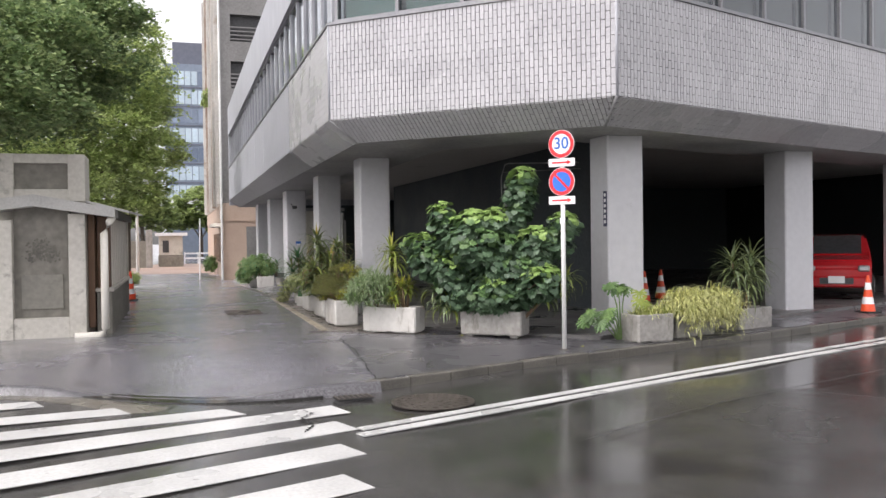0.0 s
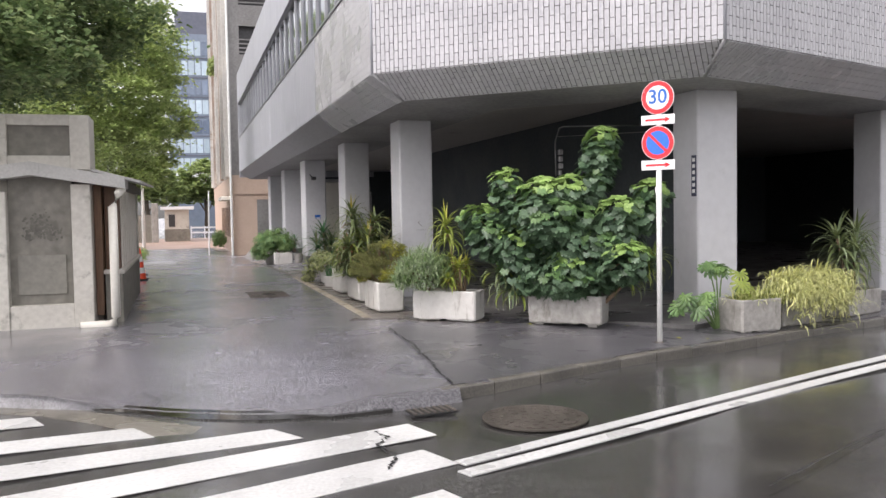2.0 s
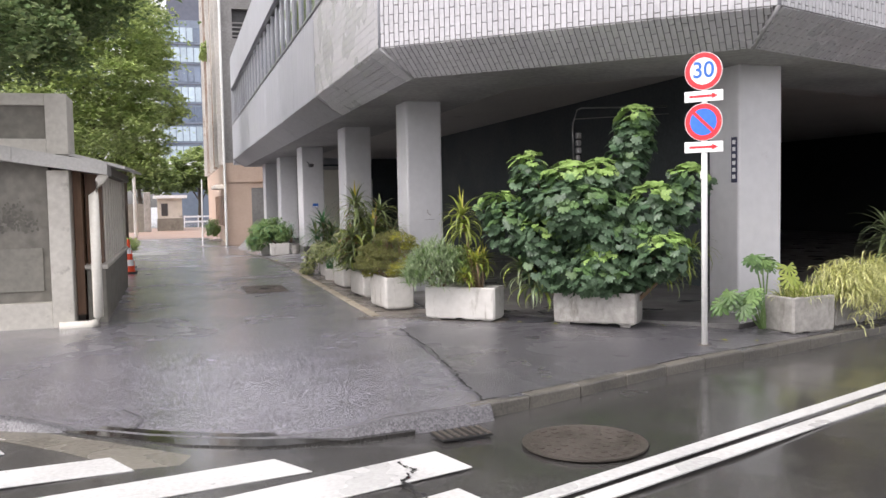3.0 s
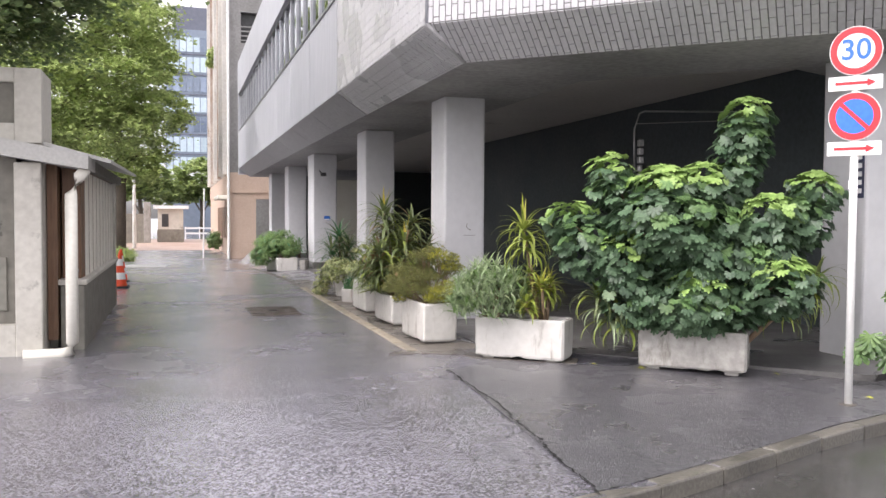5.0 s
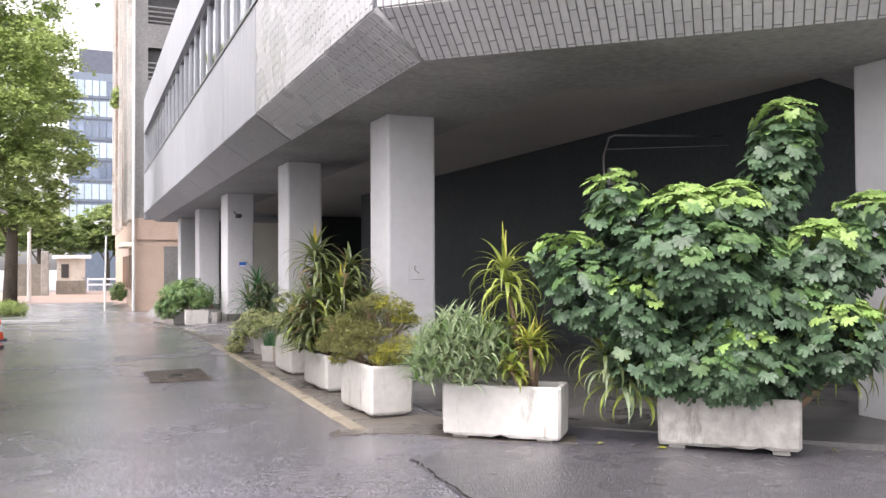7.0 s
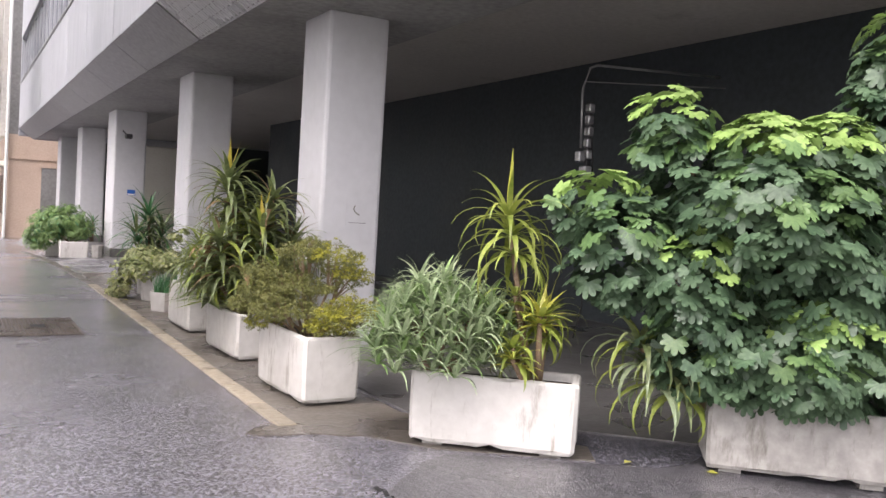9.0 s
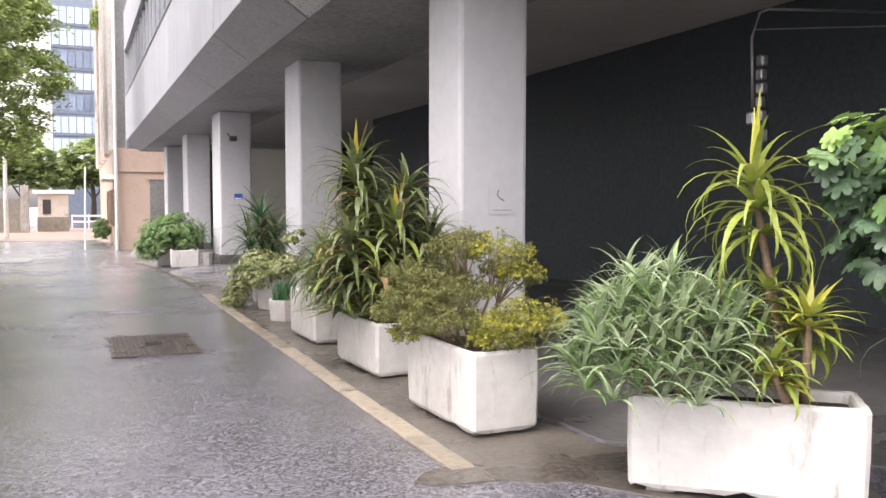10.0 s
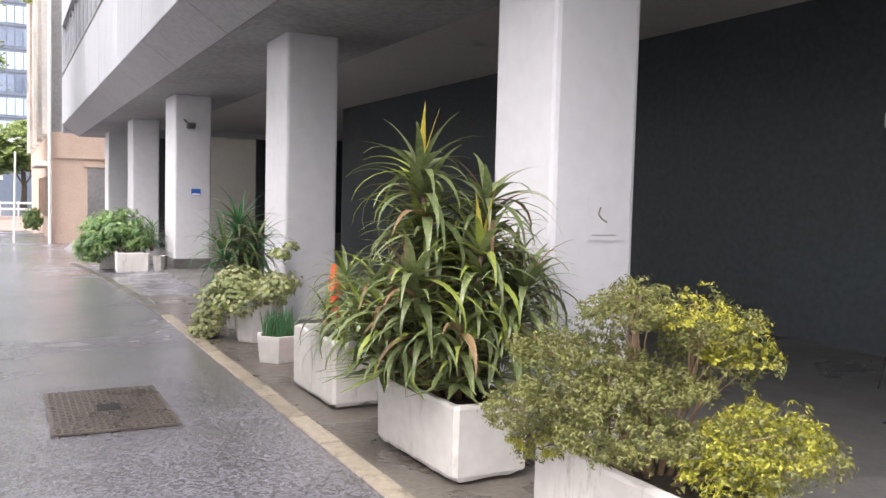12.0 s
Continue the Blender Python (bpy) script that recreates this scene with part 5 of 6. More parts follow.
def grass_mound():
    """Golden striped grass that hangs over the kerb."""
    p = plant("golden_grass", 7.95, 12.86, "mound of golden striped grass hanging over the kerb", "grass")
    rng = random.Random(33)
    sh = Sheets()
    for i in range(2900):
        u, v = rng.uniform(-0.66, 0.62), rng.uniform(-0.24, 0.22)
        x, y = u * math.cos(0.3) - v * 0.3, u * math.sin(0.3) + v
        hang = max(0.0, -v - 0.08) / 0.16
        clump = 0.10 * noise.noise(Vector((u * 4.5, v * 4.5, 0.3)))
        z = rng.uniform(0.40, 0.66) + clump - 0.42 * hang * rng.random()
        strap(sh, (x, y - 0.16 * hang * rng.random(), z), rng.gauss(-1.3, 1.0), rng.uniform(0.2, 1.3), rng.uniform(0.18, 0.38), 0.016, rng.uniform(2.0, 3.8), 0, 6)
    sh.make("foliage", [L_GRASS], p)
    rng = random.Random(34)
    p = plant("golden_grass", 6.95, 12.66, "low tufts of green-gold grass in the planter", "grass")
    sh = Sheets()
    for i in range(420):
        x, y = rng.uniform(-0.3, 0.34), rng.uniform(-0.17, 0.17)
        strap(sh, (x, y, 0.34), rng.uniform(0, 6.28), rng.uniform(0.5, 1.4), rng.uniform(0.15, 0.4), 0.011, rng.uniform(0.8, 2.2), rng.randrange(2), 5)
    sh.make("foliage", [L_GRASS, L_STRAPL], p)


grass_mound()


def philodendron():
    """Long stalks with broad cut leaves leaning out by the column."""
    p = plant("philodendron", 6.48, 12.80, "philodendron with broad deeply cut leaves on long stalks")
    rng = random.Random(35)
    sh = Sheets()
    spots = [(-0.20, -0.06, 0.90), (-0.04, 0.0, 0.86), (0.10, 0.05, 0.84), (-0.58, -0.14, 0.50), (-0.38, -0.20, 0.44), (-0.66, -0.06, 0.38), (-0.28, -0.16, 0.52), (-0.46, -0.24, 0.34)]
    for dx, dy, z in spots:
        part("stalk", tube([(dx * 0.1, dy * 0.1, 0.02), (dx * 0.4, dy * 0.4, z * 0.6), (dx, dy, z)], [0.012, 0.010, 0.007], 6), L_FERN, p)
        for q in range(3):
            lobed_leaf(sh, (dx + rng.uniform(-.03, .03), dy, z - 0.03 * q), (dx + rng.uniform(-.3, .3), dy - 0.1 + rng.uniform(-.3, .3), 0), rng.uniform(0.12, 0.18), rng.choice((0, 0, 1)), rng, 9, 0.6, (0.35, 1.0), 0.24, 2.3)
    for dx, dy, z in ((0.30, -0.08, 0.62), (0.34, 0.02, 0.74), (0.42, -0.02, 0.56)):
        part("stalk", tube([(0.22, 0.0, 0.34), (dx, dy, z)], [0.009, 0.006], 6), L_FERN, p)
        lobed_leaf(sh, (dx, dy, z), (dx - 0.4, -0.5, 0), 0.17, 2, rng, 9, 0.6, (0.7, 1.2), 0.3, 2.3)
    sh.make("foliage", [L_MID, L_FERN, L_STRAPL], p)


philodendron()


# ---- trees ----
def tree(x, y, z0, height, lobes, leaf, n, mats, label, seed, trunk_r=0.22):
    t = thing("tree", pose(x, y, z0), label, "tree")
    rng = random.Random(seed)
    bend = [(0, 0, 0), (0.08, 0.05, height * 0.25), (-0.05, 0.1, height * 0.5), (0.1, 0.0, height * 0.8)]
    part("trunk", tube(bend, [trunk_r * 1.25, trunk_r, trunk_r * 0.75, trunk_r * 0.3], 10), M_BARK, t, smooth=True)
    sh = Sheets()
    for dx, dy, z, r, h in lobes:
        part("limb", tube([(0, 0.05, max(1.5, z - h * 1.6)), (dx * 0.5, dy * 0.5, z - h * 0.5), (dx * 0.95, dy * 0.95, z)], [trunk_r * 0.4, trunk_r * 0.25, 0.02], 7), M_BARK, t)
        cl = int(26 * (r / 1.2) ** 2) + 8
        for c in range(cl):
            th, s = rng.uniform(0, 6.28), rng.uniform(-0.8, 1)
            q = math.sqrt(max(0, 1 - s * s)) * rng.uniform(0.55, 1.05)
            cc = Vector((dx + math.cos(th) * q * r, dy + math.sin(th) * q * r, z + s * h * rng.uniform(0.7, 1.05)))
            cr = rng.uniform(0.22, 0.5) * min(1.3, r)
            for i in range(n):
                off = Vector((rng.gauss(0, 1), rng.gauss(0, 1), rng.gauss(0, 0.42))) * cr * 0.55
                off.z -= 0.25 * (off.x ** 2 + off.y ** 2) / cr
                nrm = Vector((rng.uniform(-.7, .7), rng.uniform(-.7, .7), 1.0))
                small_leaf(sh, cc + off, nrm, leaf * rng.uniform(0.7, 1.25), rng.randrange(len(mats)), rng, 1.25)
    sh.make("crown", mats, t)
    return t


tree(-5.6, 22.5, -0.1, 9.0, [(0.2, -0.5, 6.0, 2.4, 1.5), (2.6, -1.6, 4.7, 1.6, 1.0), (3.6, -2.2, 5.3, 1.4, 0.8), (4.3, -3.4, 6.1, 0.9, 0.35), (1.6, -2.4, 4.4, 1.5, 0.9), (-1.8, -1.0, 5.2, 2.0, 1.4), (1.8, 0.8, 6.6, 2.0, 1.2), (3.0, -0.2, 6.9, 1.6, 0.9), (-0.5, -2.5, 5.0, 1.8, 1.2), (0.5, -3.0, 6.6, 2.0, 1.1), (2.2, -3.0, 6.5, 1.6, 0.8), (3.3, -7.3, 3.75, 0.9, 0.35), (2.3, -7.0, 4.3, 1.4, 0.7), (1.2, -6.6, 3.9, 1.1, 0.5), (2.9, -5.0, 5.2, 1.6, 0.8)], 0.085, 130, [L_NEAR, L_NEAR, L_TREE], "broad dark green street tree overhanging the lodge", 41, 0.24)
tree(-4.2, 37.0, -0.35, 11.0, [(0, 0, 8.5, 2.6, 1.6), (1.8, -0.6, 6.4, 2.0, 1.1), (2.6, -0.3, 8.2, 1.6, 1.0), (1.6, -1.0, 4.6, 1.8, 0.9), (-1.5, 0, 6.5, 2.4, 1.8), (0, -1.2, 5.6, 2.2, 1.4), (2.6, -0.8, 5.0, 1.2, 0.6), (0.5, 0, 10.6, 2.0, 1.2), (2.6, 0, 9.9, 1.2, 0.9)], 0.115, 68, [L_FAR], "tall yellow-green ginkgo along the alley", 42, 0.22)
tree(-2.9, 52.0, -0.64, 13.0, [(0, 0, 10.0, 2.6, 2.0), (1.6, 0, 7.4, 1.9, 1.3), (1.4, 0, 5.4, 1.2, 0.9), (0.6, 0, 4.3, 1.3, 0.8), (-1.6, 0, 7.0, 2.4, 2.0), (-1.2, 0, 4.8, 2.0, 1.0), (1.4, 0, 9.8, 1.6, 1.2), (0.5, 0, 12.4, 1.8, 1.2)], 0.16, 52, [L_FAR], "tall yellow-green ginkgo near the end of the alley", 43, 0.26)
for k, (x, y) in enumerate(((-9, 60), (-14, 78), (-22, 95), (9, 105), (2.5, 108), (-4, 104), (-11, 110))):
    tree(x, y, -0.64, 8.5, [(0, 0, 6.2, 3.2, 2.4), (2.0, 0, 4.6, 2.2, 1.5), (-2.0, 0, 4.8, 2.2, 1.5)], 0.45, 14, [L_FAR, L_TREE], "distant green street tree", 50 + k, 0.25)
leafy("low_hedge", -2.9, 47.5, [(0, 0, 0.3, 0.5, 0.3, 0), (0.6, 0.2, 0.25, 0.45, 0.28, 0), (-0.6, 0.1, 0.3, 0.5, 0.3, 0), (0.2, 1.5, 0.3, 0.6, 0.3, 0)], 0.06, 260, [L_FAR, L_FERN], "low yellow-green hedge beside the lamp post", 60, "hedge", False)


# ---- the old house at the end of the tiled building ----
house = thing("apartment_building", pose(2.36, 49.6, -0.66), "tall weathered apartment building with a pinkish ground floor", "building")
HX, HY = 11.0, 26.0
part("ground_floor", box(0.0, 0.0, -0.2, HX, HY, 3.3), M_PINK, house, "pinkish rendered ground floor")
part("ground_floor_upper", box(-0.03, -0.03, 3.302, HX, HY, 4.25), M_PINK, house)
part("string_course", box(-0.06, -0.06, 3.26, HX, 0.0, 3.34), M_PINK, house)
part("plinth", box(-0.04, -0.04, -0.2, HX, 0.0, 0.75), M_PINK, house)
part("side_door", box(1.25, -0.045, 0.0, 2.05, -0.005, 2.95, 0.01), M_HGREY, house, "greenish grey steel door")
part("door_surround", box(1.10, -0.065, 2.952, 2.20, -0.005, 3.10), M_PINK, house)
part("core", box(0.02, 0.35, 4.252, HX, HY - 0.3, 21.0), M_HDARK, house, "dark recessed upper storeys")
for k in range(17):
    y = 0.25 + k * 1.5
    d = (0.10, 0.26, 0.16, 0.32)[k % 4]
    part("rib", box(-d, y, 4.252, 0.05, y + (0.42, 0.30, 0.55)[k % 3], 21.3), (M_RIB, M_RIB, M_RUST)[k % 3], house, "stained upright concrete rib")
for k in range(6):
    part("spandrel", box(-0.005, 0.3, 4.26 + k * 2.9, 0.02, HY - 0.3, 5.0 + k * 2.9), M_RIB, house)
for k in range(7):
    z = 4.3 + k * 2.6
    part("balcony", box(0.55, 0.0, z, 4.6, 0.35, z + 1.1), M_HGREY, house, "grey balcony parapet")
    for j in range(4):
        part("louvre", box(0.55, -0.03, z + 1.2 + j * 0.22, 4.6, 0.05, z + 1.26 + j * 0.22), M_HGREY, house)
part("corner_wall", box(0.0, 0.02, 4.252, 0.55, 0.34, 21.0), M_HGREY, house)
part("roof_slab", box(-0.1, -0.05, 21.302, HX, HY, 21.6), M_RIB, house)
part("awning", box(-0.55, 0.6, 2.95, 0.0, 5.5, 3.15, 0.02), M_SLAT, house, "cream shop awning")
for k in range(7):
    y = 1.2 + k * 1.8
    part("shop_window", box(-0.02, y, 0.9, -0.002, y + 1.2, 2.6), M_WOOD, house)
dp = thing("drainpipe", pose(2.28, 49.45, -0.68), "long white drainpipe up the corner of the building", "pipe")
part("pipe", tube([(0, 0, 0), (0, 0, 19)], 0.06, 8), M_WHITE, dp)
for z in (4.3, 8, 12):
    part("bracket", box(-0.08, -0.02, z, 0.08, 0.14, z + 0.06), M_STEEL, dp)
leafy("balcony_plant", 2.2, 62.0, [(0, 0, 12.2, 0.5, 0.5, 0), (-0.2, 0.5, 11.8, 0.4, 0.4, 0)], 0.14, 120, [L_FAR], "tuft of greenery growing out of the ribbed facade", 61, "plant", False)
leafy("potted_bush", 1.9, 57.0, [(0, 0, 0.75, 0.45, 0.5, 0), (0, 0.6, 0.6, 0.45, 0.45, 0)], 0.09, 200, [L_FERN, L_STRAP], "dark green bush in front of the shop", 62, "bush")
pp = thing("marker_pole", pose(1.05, 48.6, -0.66), "thin white marker pole beside the crossing", "pole")
part("pole", tube([(0, 0, 0), (0.06, 0, 3.4)], 0.035, 8), M_WHITE, pp)
part("foot", box(-0.15, -0.15, 0, 0.15, 0.15, 0.08, 0.02), M_PLANTG, pp)

# added wall, hidden by the trees, that blocks side light from the far columns
structure("wall_alley_far", box(-9.2, 25, -0.8, -9.0, 60, 2.4), M_ALCOVE, "plain stained wall added unseen behind the trees to shade the alley", "wall")
# far street: lamp, paving, hut, deck, glass tower
lamp = thing("street_lamp", pose(-2.75, 64.0, -0.64), "tall white street lamp with a curved arm", "street lamp")
part("post", tube([(0, 0, 0), (0, 0, 4.0), (-0.1, 0, 7.6)], [0.13, 0.10, 0.07], 10), M_WHITE, lamp)
part("arm", tube([(-0.1, 0, 7.6), (-0.2, 0, 8.2), (-0.6, 0, 8.7), (-1.2, 0, 8.9)], 0.06, 8), M_WHITE, lamp)
part("head", box(-1.75, -0.14, 8.82, -1.15, 0.14, 8.98, 0.04), M_STEEL, lamp)
decal("brick_paving", [(-6, 60), (2.2, 60), (2.2, 84), (-6, 84)], -0.636, M_REDBRICK, "reddish brick paving at the end of the alley", "paving")
far_walk = thing("far_crosswalk", pose(0, 0, -0.64), "faded crosswalk across the side street", "crosswalk")
far_walk["kind"] = "structure"
for k in range(5):
    yy = 37.4 + k * 0.95
    part("stripe", box(-3.6, yy, ground_z(-2, yy) + 0.64 + 0.006, -0.5, yy + 0.42, ground_z(-2, yy) + 0.64 + 0.014), M_PAINT, far_walk)
hut = thing("gatehouse", pose(-1.6, 76, -0.64), "low beige gatehouse with a flat roof", "hut")
part("wall", box(0, 0, 0, 1.9, 3, 2.6), M_GATE, hut)
part("roof", box(-0.3, -0.3, 2.602, 2.3, 3.3, 2.85), M_TWHITE, hut)
part("base", box(-0.05, -0.05, 0, 1.95, 0.0, 1.0), M_ALCOVE, hut)
part("window", box(0.3, -0.03, 1.2, 0.8, 0.0, 2.2), M_HDARK, hut)
bw = thing("boundary_wall", pose(-4.5, 74, -0.64), "grey boundary wall with square pillars", "wall")
part("wall", box(0, 0, 0, 2.4, 0.3, 2.2), M_ALCOVE, bw)
for x in (0.0, 2.2):
    part("pillar", box(x - 0.25, -0.1, 0, x + 0.25, 0.4, 3.1, 0.03), M_PLANTG, bw)
fence = thing("barrier", pose(0.5, 84, -0.64), "white street barrier at the far crossing", "barrier")
for x in range(5):
    part("post", box(x * 1.2 - 0.05, 0, 0, x * 1.2 + 0.05, 0.1, 1.1), M_TWHITE, fence)
part("rail", box(0, 0.02, 0.9, 4.8, 0.08, 1.05), M_TWHITE, fence)
part("rail", box(0, 0.02, 0.45, 4.8, 0.08, 0.6), M_TWHITE, fence)
deck = thing("elevated_deck", pose(0, 118, 0), "white elevated road deck crossing far behind the trees", "bridge")
part("deck", box(-40, 0, 4.6, 40, 6, 7.0), M_TWHITE, deck)
for x in (-24, -12, 9, 21):
    part("pier", box(x - 0.8, 2, -0.8, x + 0.8, 4, 4.6), M_TWHITE, deck)
tower = thing("glass_tower", pose(-1.7, 132, 0), "blue-grey glass office tower with rows of pale windows", "building")
part("shell", box(0, 0, -1, 26, 24, 27.5), M_TOWER, tower)
part("side_face", box(-0.6, 1, -1, 0.0, 24, 26.5), M_TWHITE, tower)
part("crown", box(1.2, 1.5, 27.5, 26, 24, 31.0), M_TOWERD, tower, "dark slate roof storey")
tower_pane = {}
for r in range(7):
    z = 7.6 + r * 2.8
    part("floor_band", box(0, -0.14, z - 0.42, 20, 0.0, z - 0.28), M_TOWERD, tower)
    dark_row = r in (2, 4)
    for k in range(21):
        mat = M_TPANED if dark_row or RND.random() < 0.25 else M_TPANE
        if mat.name not in tower_pane:
            o = part("window", box(-0.40, -0.1, 0, 0.40, -0.01, 2.05), mat, tower)
            tower_pane[mat.name] = o.data
        else:
            o = new("window", tower_pane[mat.name])
            o.parent = tower
        o.location = (0.55 + k * 0.92, 0, z)
for r in range(8):
    part("side_band", box(-0.68, 0.98, 5.2 + r * 2.8, -0.6, 24, 6.3 + r * 2.8), M_TPANE, tower, "pale glazed strip on the side face")

# ---- small things ----
def cone(x, y, z, h, label, plain=False):
    c = thing("traffic_cone", pose(x, y, z), label, "traffic cone")
    part("base", box(-0.18, -0.18, 0, 0.18, 0.18, 0.035, 0.01), M_TYRE, c)
    k = 5
    for i in range(k):
        t0, t1 = i / k, (i + 1) / k
        r0, r1 = 0.14 * (1 - t0) + 0.025 * t0, 0.14 * (1 - t1) + 0.025 * t1
        part("band", tube([(0, 0, 0.035 + t0 * (h - 0.035)), (0, 0, 0.035 + t1 * (h - 0.035))], [r0, r1], 18), M_SIGNW if i in (1, 3) and not plain else M_CONE, c)
    return c


cone(-1.22, 24.9, ground_z(-1.22, 24.9), 0.72, "orange and white traffic cone on a black base")
cone(-1.30, 26.6, ground_z(-1.30, 26.6), 0.72, "orange and white traffic cone on a black base")
cone(3.17, 20.7, 0, 0.84, "faded orange cone behind the planters", True)
cone(11.0, 19.0, 0, 0.72, "dim red traffic cone in the parking entrance")
cone(10.2, 18.4, 0, 0.72, "dim red traffic cone in the parking entrance")
cone(13.2, 14.9, ground_z(13.2, 14.9), 0.75, "orange traffic cone by the kerb")

dev = thing("signal_box", pose(6.69, 18.17, 0), "small grey electrical boxes hung from a bent conduit", "electrical box")
part("conduit", tube([(1.515, -0.52, 3.11), (0.10, -0.02, 3.12), (0.04, 0.03, 3.09), (-0.03, 0.05, 2.86), (-0.05, 0.03, 2.78), (-0.05, 0.0, 2.18)], 0.014, 8), M_STEEL, dev, "thin grey bent pipe", True)
part("conduit", tube([(1.515, -0.60, 2.98), (-0.02, 0.045, 2.93)], 0.007, 6), M_STEEL, dev)
part("post", box(0.02, -0.03, 1.62, 0.07, 0.02, 2.70), M_HDARK, dev)
for k in range(5):
    part("box", box(0.0, -0.06 + 0.012 * (k % 2), 2.06 + k * 0.13, 0.08, 0.03, 2.06 + k * 0.13 + 0.10, 0.012), M_STEEL, dev)
part("box", box(-0.11, -0.06, 2.02, -0.02, 0.03, 2.14, 0.012), M_STEEL, dev)
part("box", box(-0.05, -0.09, 1.86, 0.06, 0.02, 1.98, 0.012), M_STEEL, dev)
part("cable", tube([(0.06, -0.05, 2.3), (0.10, -0.08, 1.7), (0.06, -0.02, 1.0), (0.16, 0.06, 0.4), (0.10, 0.1, 0.012)], 0.009, 6), M_TYRE, dev)

plq = thing("notice", pose(3.93, 18.115, 1.31), "faded paper notice taped to the column", "notice")
part("paper", box(-0.12, -0.004, -0.13, 0.12, 0, 0.13), M_COL, plq)
part("mark", tube([(-0.03, -0.005, 0.07), (-0.045, -0.005, 0.03), (-0.02, -0.005, 0.0), (0.02, -0.005, -0.02)], 0.006, 5), M_ALCOVE, plq)
part("rule", box(-0.09, -0.0065, -0.10, 0.09, -0.0045, -0.095), M_JOINT, plq)
lab = thing("blue_label", pose(3.88, 30.095, 1.42), "small blue and white plate on the column", "plate")
part("plate", box(-0.085, -0.006, -0.06, 0.085, 0, 0.06, 0.002), M_SBLUE, lab)
part("band", box(-0.075, -0.0085, -0.052, 0.075, -0.0065, -0.025), M_SIGNW, lab)
cctv = thing("security_camera", pose(3.72, 30.09, 2.62), "small dark security camera on the column", "camera")
part("bracket", tube([(-0.06, 0, 0.12), (-0.04, -0.08, 0.08), (0.0, -0.12, 0.02)], 0.015, 8), M_HDARK, cctv)
part("housing", box(-0.04, -0.26, -0.05, 0.10, -0.10, 0.05, 0.015), M_HDARK, cctv)

# flat railed panel that stands in for a pale van-like body
partition = thing("partition", pose(4.35, 31.6, 0), "cream panel standing in for a pale van-like body under the building", "partition")
part("panel", box(0, 0, -0.1, 1.05, 0.06, 2.55, 0.02), M_SLAT, partition)
part("top_rail", box(-0.1, -0.03, 2.552, 1.4, 0.09, 2.66), M_STEEL, partition)
part("edge", box(1.052, -0.01, -0.1, 1.10, 0.07, 2.55), M_HDARK, partition)
doors = thing("steel_doors", pose(4.55, 25.5, 0), "pair of narrow grey steel door leaves standing open", "door")
part("leaf", box(0, 0, 0, 0.05, 0.5, 2.3), M_HGREY, doors)
part("leaf", box(0.16, 0.6, 0, 0.21, 1.3, 2.1), M_STEEL, doors)
part("post", box(0.32, 1.5, 0, 0.37, 1.56, 1.9), M_STEEL, doors)

M_LAMP = glow("warm_spot", (1.0, 0.75, 0.45), 6.0)
for x, y in ((9.6, 17.4), (12.9, 18.5), (16.0, 20.2)):
    sp = thing("ceiling_spot", pose(x, y, 3.57), "small warm ceiling lamp in the parking floor", "ceiling lamp")
    part("can", disc(0.07, 0.08, 16), M_HDARK, sp)
    bm = disc(0.045, 0.01, 16)
    bmesh.ops.transform(bm, matrix=Matrix.Translation((0, 0, -0.046)), verts=bm.verts)
    part("bulb", bm, M_LAMP, sp)


def car(m, paint):
    c = thing("car", m, "small red hatchback parked under the building", "car")
    prof = [(-1.7, 0.35), (-1.72, 0.75), (-1.6, 0.92), (-0.75, 1.02), (-0.25, 1.45), (1.15, 1.50), (1.62, 1.05), (1.72, 0.6), (1.7, 0.35)]
    bm = bmesh.new()
    A = [bm.verts.new((-0.72 * (0.86 if z > 1.1 else 1), x, z)) for x, z in prof]
    B = [bm.verts.new((0.72 * (0.86 if z > 1.1 else 1), x, z)) for x, z in prof]
    n = len(prof)
    for k in range(n):
        bm.faces.new((A[k], A[(k + 1) % n], B[(k + 1) % n], B[k]))
    bm.faces.new(A[::-1])
    bm.faces.new(B)
    bmesh.ops.bevel(bm, geom=bm.edges[:], offset=0.05, segments=2, affect="EDGES")
    part("body", bm, paint, c)
    part("windscreen", box(-0.52, -0.32, -0.02, 0.52, 0.32, 0.02, m=pose(0, -0.52, 1.25, 40, 0, 0)), M_HDARK, c)
    part("bumper", box(-0.70, -1.80, 0.30, 0.70, -1.66, 0.55, 0.04), paint, c)
    part("grille", box(-0.35, -1.82, 0.38, 0.35, -1.79, 0.52), M_HDARK, c)
    part("number_plate", box(-0.17, -1.84, 0.40, 0.17, -1.825, 0.56), M_SIGNW, c)
    for s in (-1, 1):
        part("headlight", box(s * 0.56 - 0.12, -1.76, 0.66, s * 0.56 + 0.12, -1.68, 0.80, 0.03), M_STEEL, c)
        for y in (-1.1, 1.15):
            bm = disc(0.29, 0.18, 24)
            bmesh.ops.transform(bm, matrix=pose(s * 0.68, y, 0.29, 0, 90, 0), verts=bm.verts)
            w = part("wheel", bm, M_TYRE, c)
            bm = disc(0.18, 0.19, 16)
            bmesh.ops.transform(bm, matrix=pose(s * 0.685, y, 0.29, 0, 90, 0), verts=bm.verts)
            part("rim", bm, M_STEEL, w)
    return c


car(pose(15.45, 18.2, 0, 0, 0, -43), M_CAR)

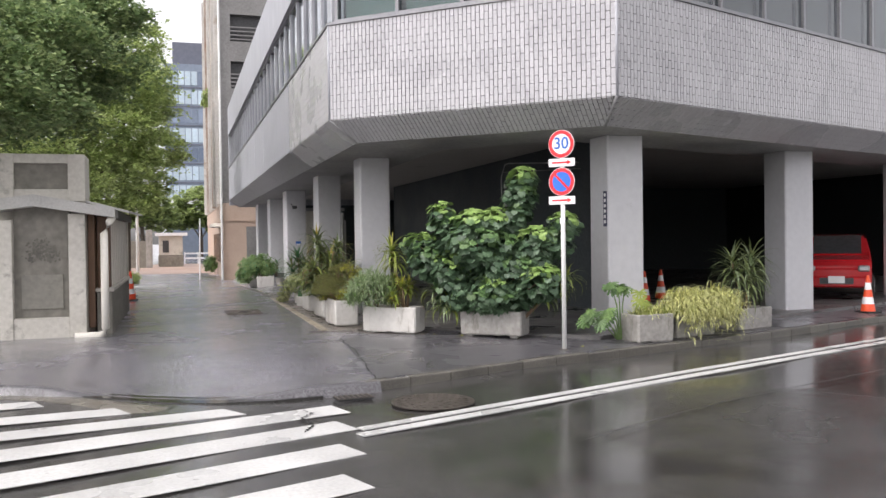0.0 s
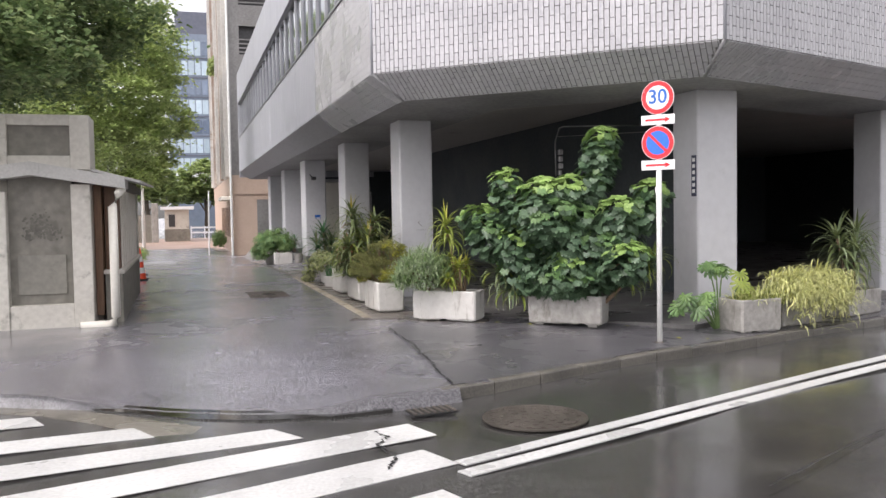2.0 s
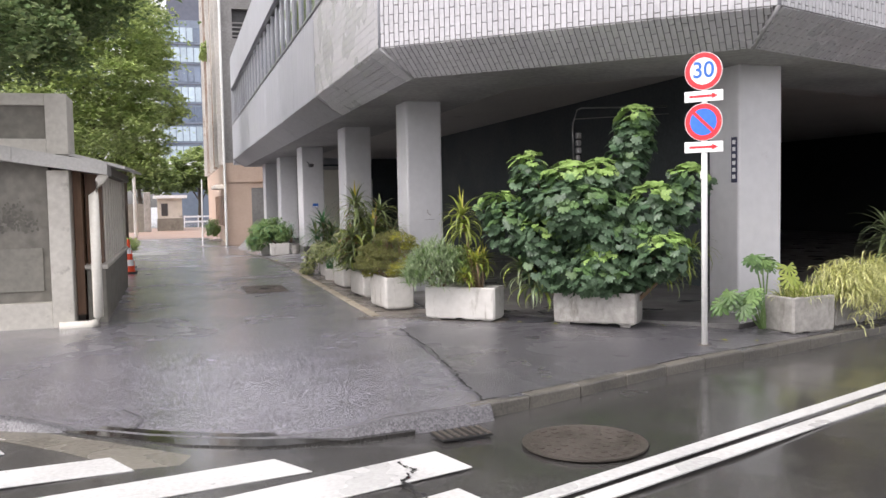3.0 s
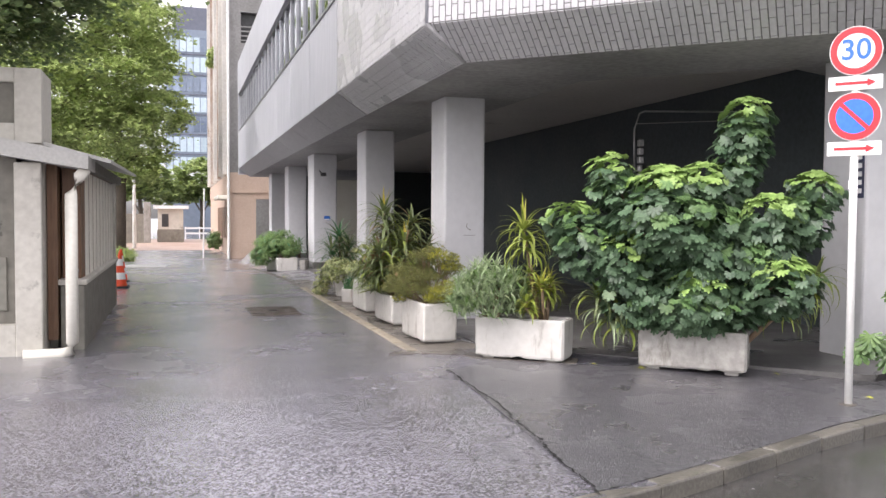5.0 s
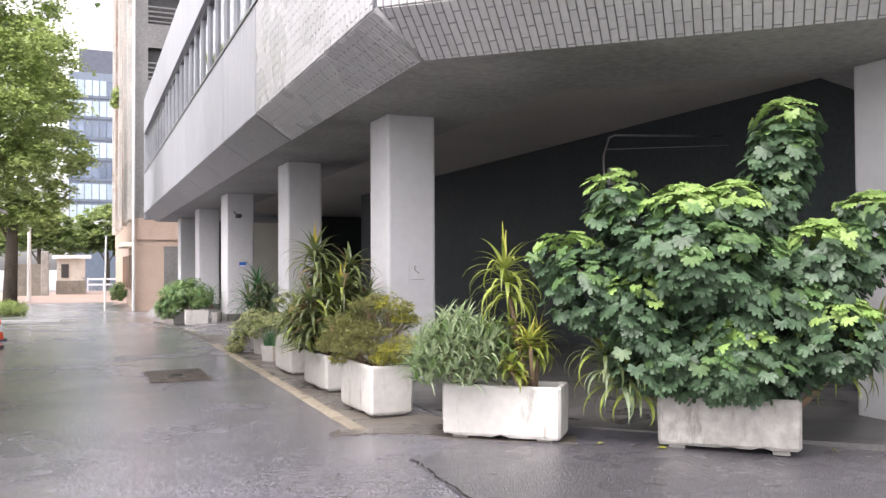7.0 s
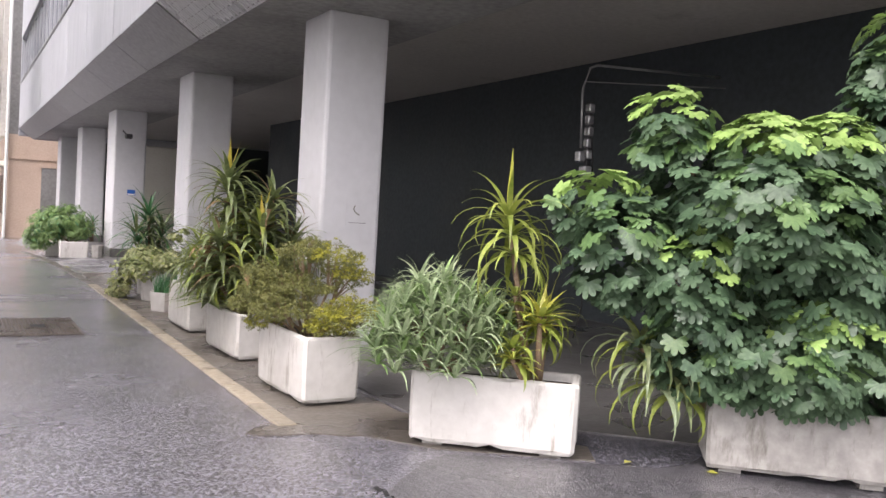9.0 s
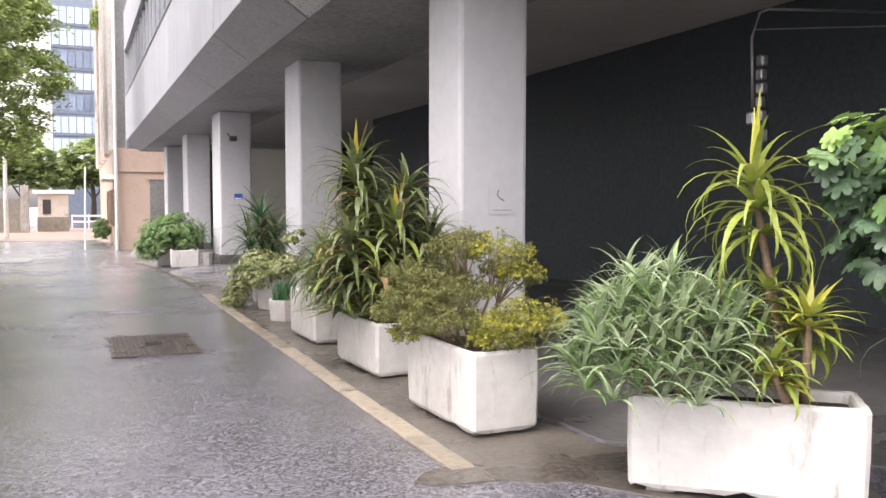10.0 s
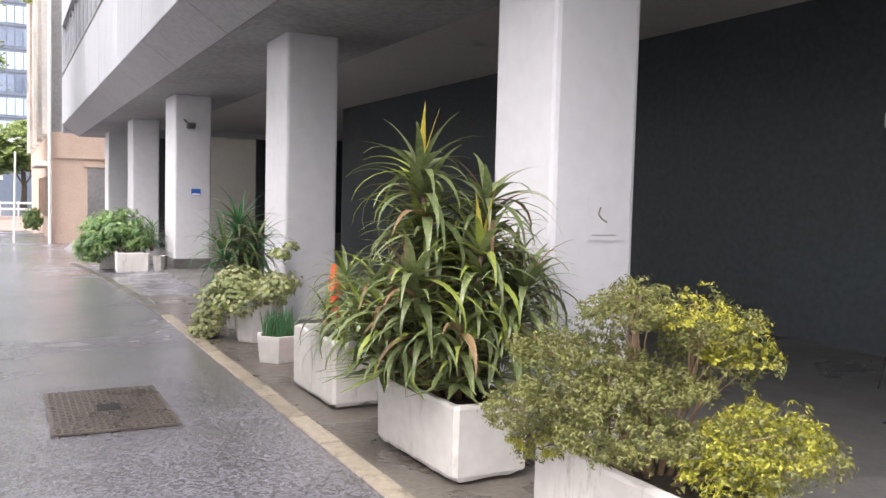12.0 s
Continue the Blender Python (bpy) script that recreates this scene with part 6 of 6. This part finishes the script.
# litter: fallen leaves and pebbles by the planters
for k, (x, y) in enumerate(((5.45, 13.35), (4.25, 13.85), (3.9, 14.15), (5.6, 12.35), (5.9, 12.2), (2.5, 22.0), (2.35, 27.2))):
    f = thing("fallen_leaf", pose(x, y, ground_z(x, y) + 0.012, RND.uniform(-20, 20), RND.uniform(-15, 15), RND.uniform(0, 360)), "single yellow fallen leaf on wet asphalt", "leaf")
    sh = Sheets()
    small_leaf(sh, (0, 0, 0), (0, 0, 1), 0.045, 0, random.Random(k), 1.6)
    sh.make("blade", [L_STRAPY], f)

# ---- tiles, last ----
tile_mesh = {}


def tiles_single(rows, parent, limit=320):
    for c, u, d, o, w, h in rows[:limit]:
        key = (round(w, 3), round(h, 3))
        if key not in tile_mesh:
            bm = bmesh.new()
            T = 0.010
            lo = [bm.verts.new((a * w / 2, b * h / 2, 0)) for a, b in ((-1, -1), (1, -1), (1, 1), (-1, 1))]
            hi = [bm.verts.new((a * (w - 0.004) / 2, b * (h - 0.004) / 2, T)) for a, b in ((-1, -1), (1, -1), (1, 1), (-1, 1))]
            bm.faces.new(hi)
            for j in range(4):
                bm.faces.new((lo[j], lo[(j + 1) % 4], hi[(j + 1) % 4], hi[j]))
            me = bpy.data.meshes.new("tile")
            bm.to_mesh(me)
            bm.free()
            me.materials.append(M_TILE)
            tile_mesh[key] = me
        ob = new("tile", tile_mesh[key])
        ob.parent = parent
        yv = o.cross(u)
        ob.matrix_basis = Matrix(((u.x, yv.x, o.x, c.x), (u.y, yv.y, o.y, c.y), (u.z, yv.z, o.z, c.z), (0, 0, 0, 1))) @ pose(0, 0, RND.uniform(-.001, .0015), RND.uniform(-.25, .25), RND.uniform(-.3, .3), 0)
    if rows[limit:]:
        tiles_joined("tile_field", rows[limit:], parent)


tiles_single(tile_rows(1, False), walls[1])
tiles_single(tile_rows(1, True), bevels[1])
near = Vector((3.6, 14.0, 4.0))
for i in (0, 2):
    for low, host in ((False, walls[i]), (True, bevels[i])):
        rows = sorted(tile_rows(i, low), key=lambda r: (r[0] - near).length)
        if i == 0:
            rows = [r for r in rows if r[0].y < TILED_TO]
        tiles_single(rows, host, 260)
# washed flat panels further along the alley, with open joints between them
pan_y = wall_grid(TILED_TO + 0.04, 44.98, 3.1)
slope = Vector((0.508, 0, Z_CEIL - Z_BAND))
out = Vector((slope.z, 0, -slope.x)).normalized() * 0.010
for y0, y1 in zip(pan_y, pan_y[1:]):
    part("panel", box(2.4522, y0 + 0.008, Z_BAND + 0.006, 2.4618, y1 - 0.008, Z_SILL - 0.004), M_BAND, walls[0])
    bm = bmesh.new()
    e0, e1 = Vector((2.464, 0, Z_BAND - 0.004)), Vector((2.464, 0, Z_BAND - 0.004)) + slope * 0.97
    ring_ = [[bm.verts.new((p.x, y, p.z)) for p in (e0, e1, e1 + out, e0 + out)] for y in (y0 + 0.008, y1 - 0.008)]
    for k in range(4):
        bm.faces.new((ring_[0][k], ring_[0][(k + 1) % 4], ring_[1][(k + 1) % 4], ring_[1][k]))
    bm.faces.new(ring_[0])
    bm.faces.new(ring_[1][::-1])
    part("panel", bm, M_SOFFIT, bevels[0])
# corner beads where the tiled faces meet
bead_a, bead_b = inset(0.006), inset(0.516)
for k in (1, 2):
    bead = thing("corner_trim", pose(0, 0, 0), "pale plaster bead along the corner of the tiled facade", "trim")
    bead["kind"] = "structure"
    part("upright_bead", tube([(*bead_a[k], Z_BAND), (*bead_a[k], Z_SILL)], 0.022, 8), M_BAND, bead, smooth=True)
    part("soffit_bead", tube([(*bead_a[k], Z_BAND), (*bead_b[k], Z_CEIL)], 0.024, 8), M_SOFFIT, bead, smooth=True)
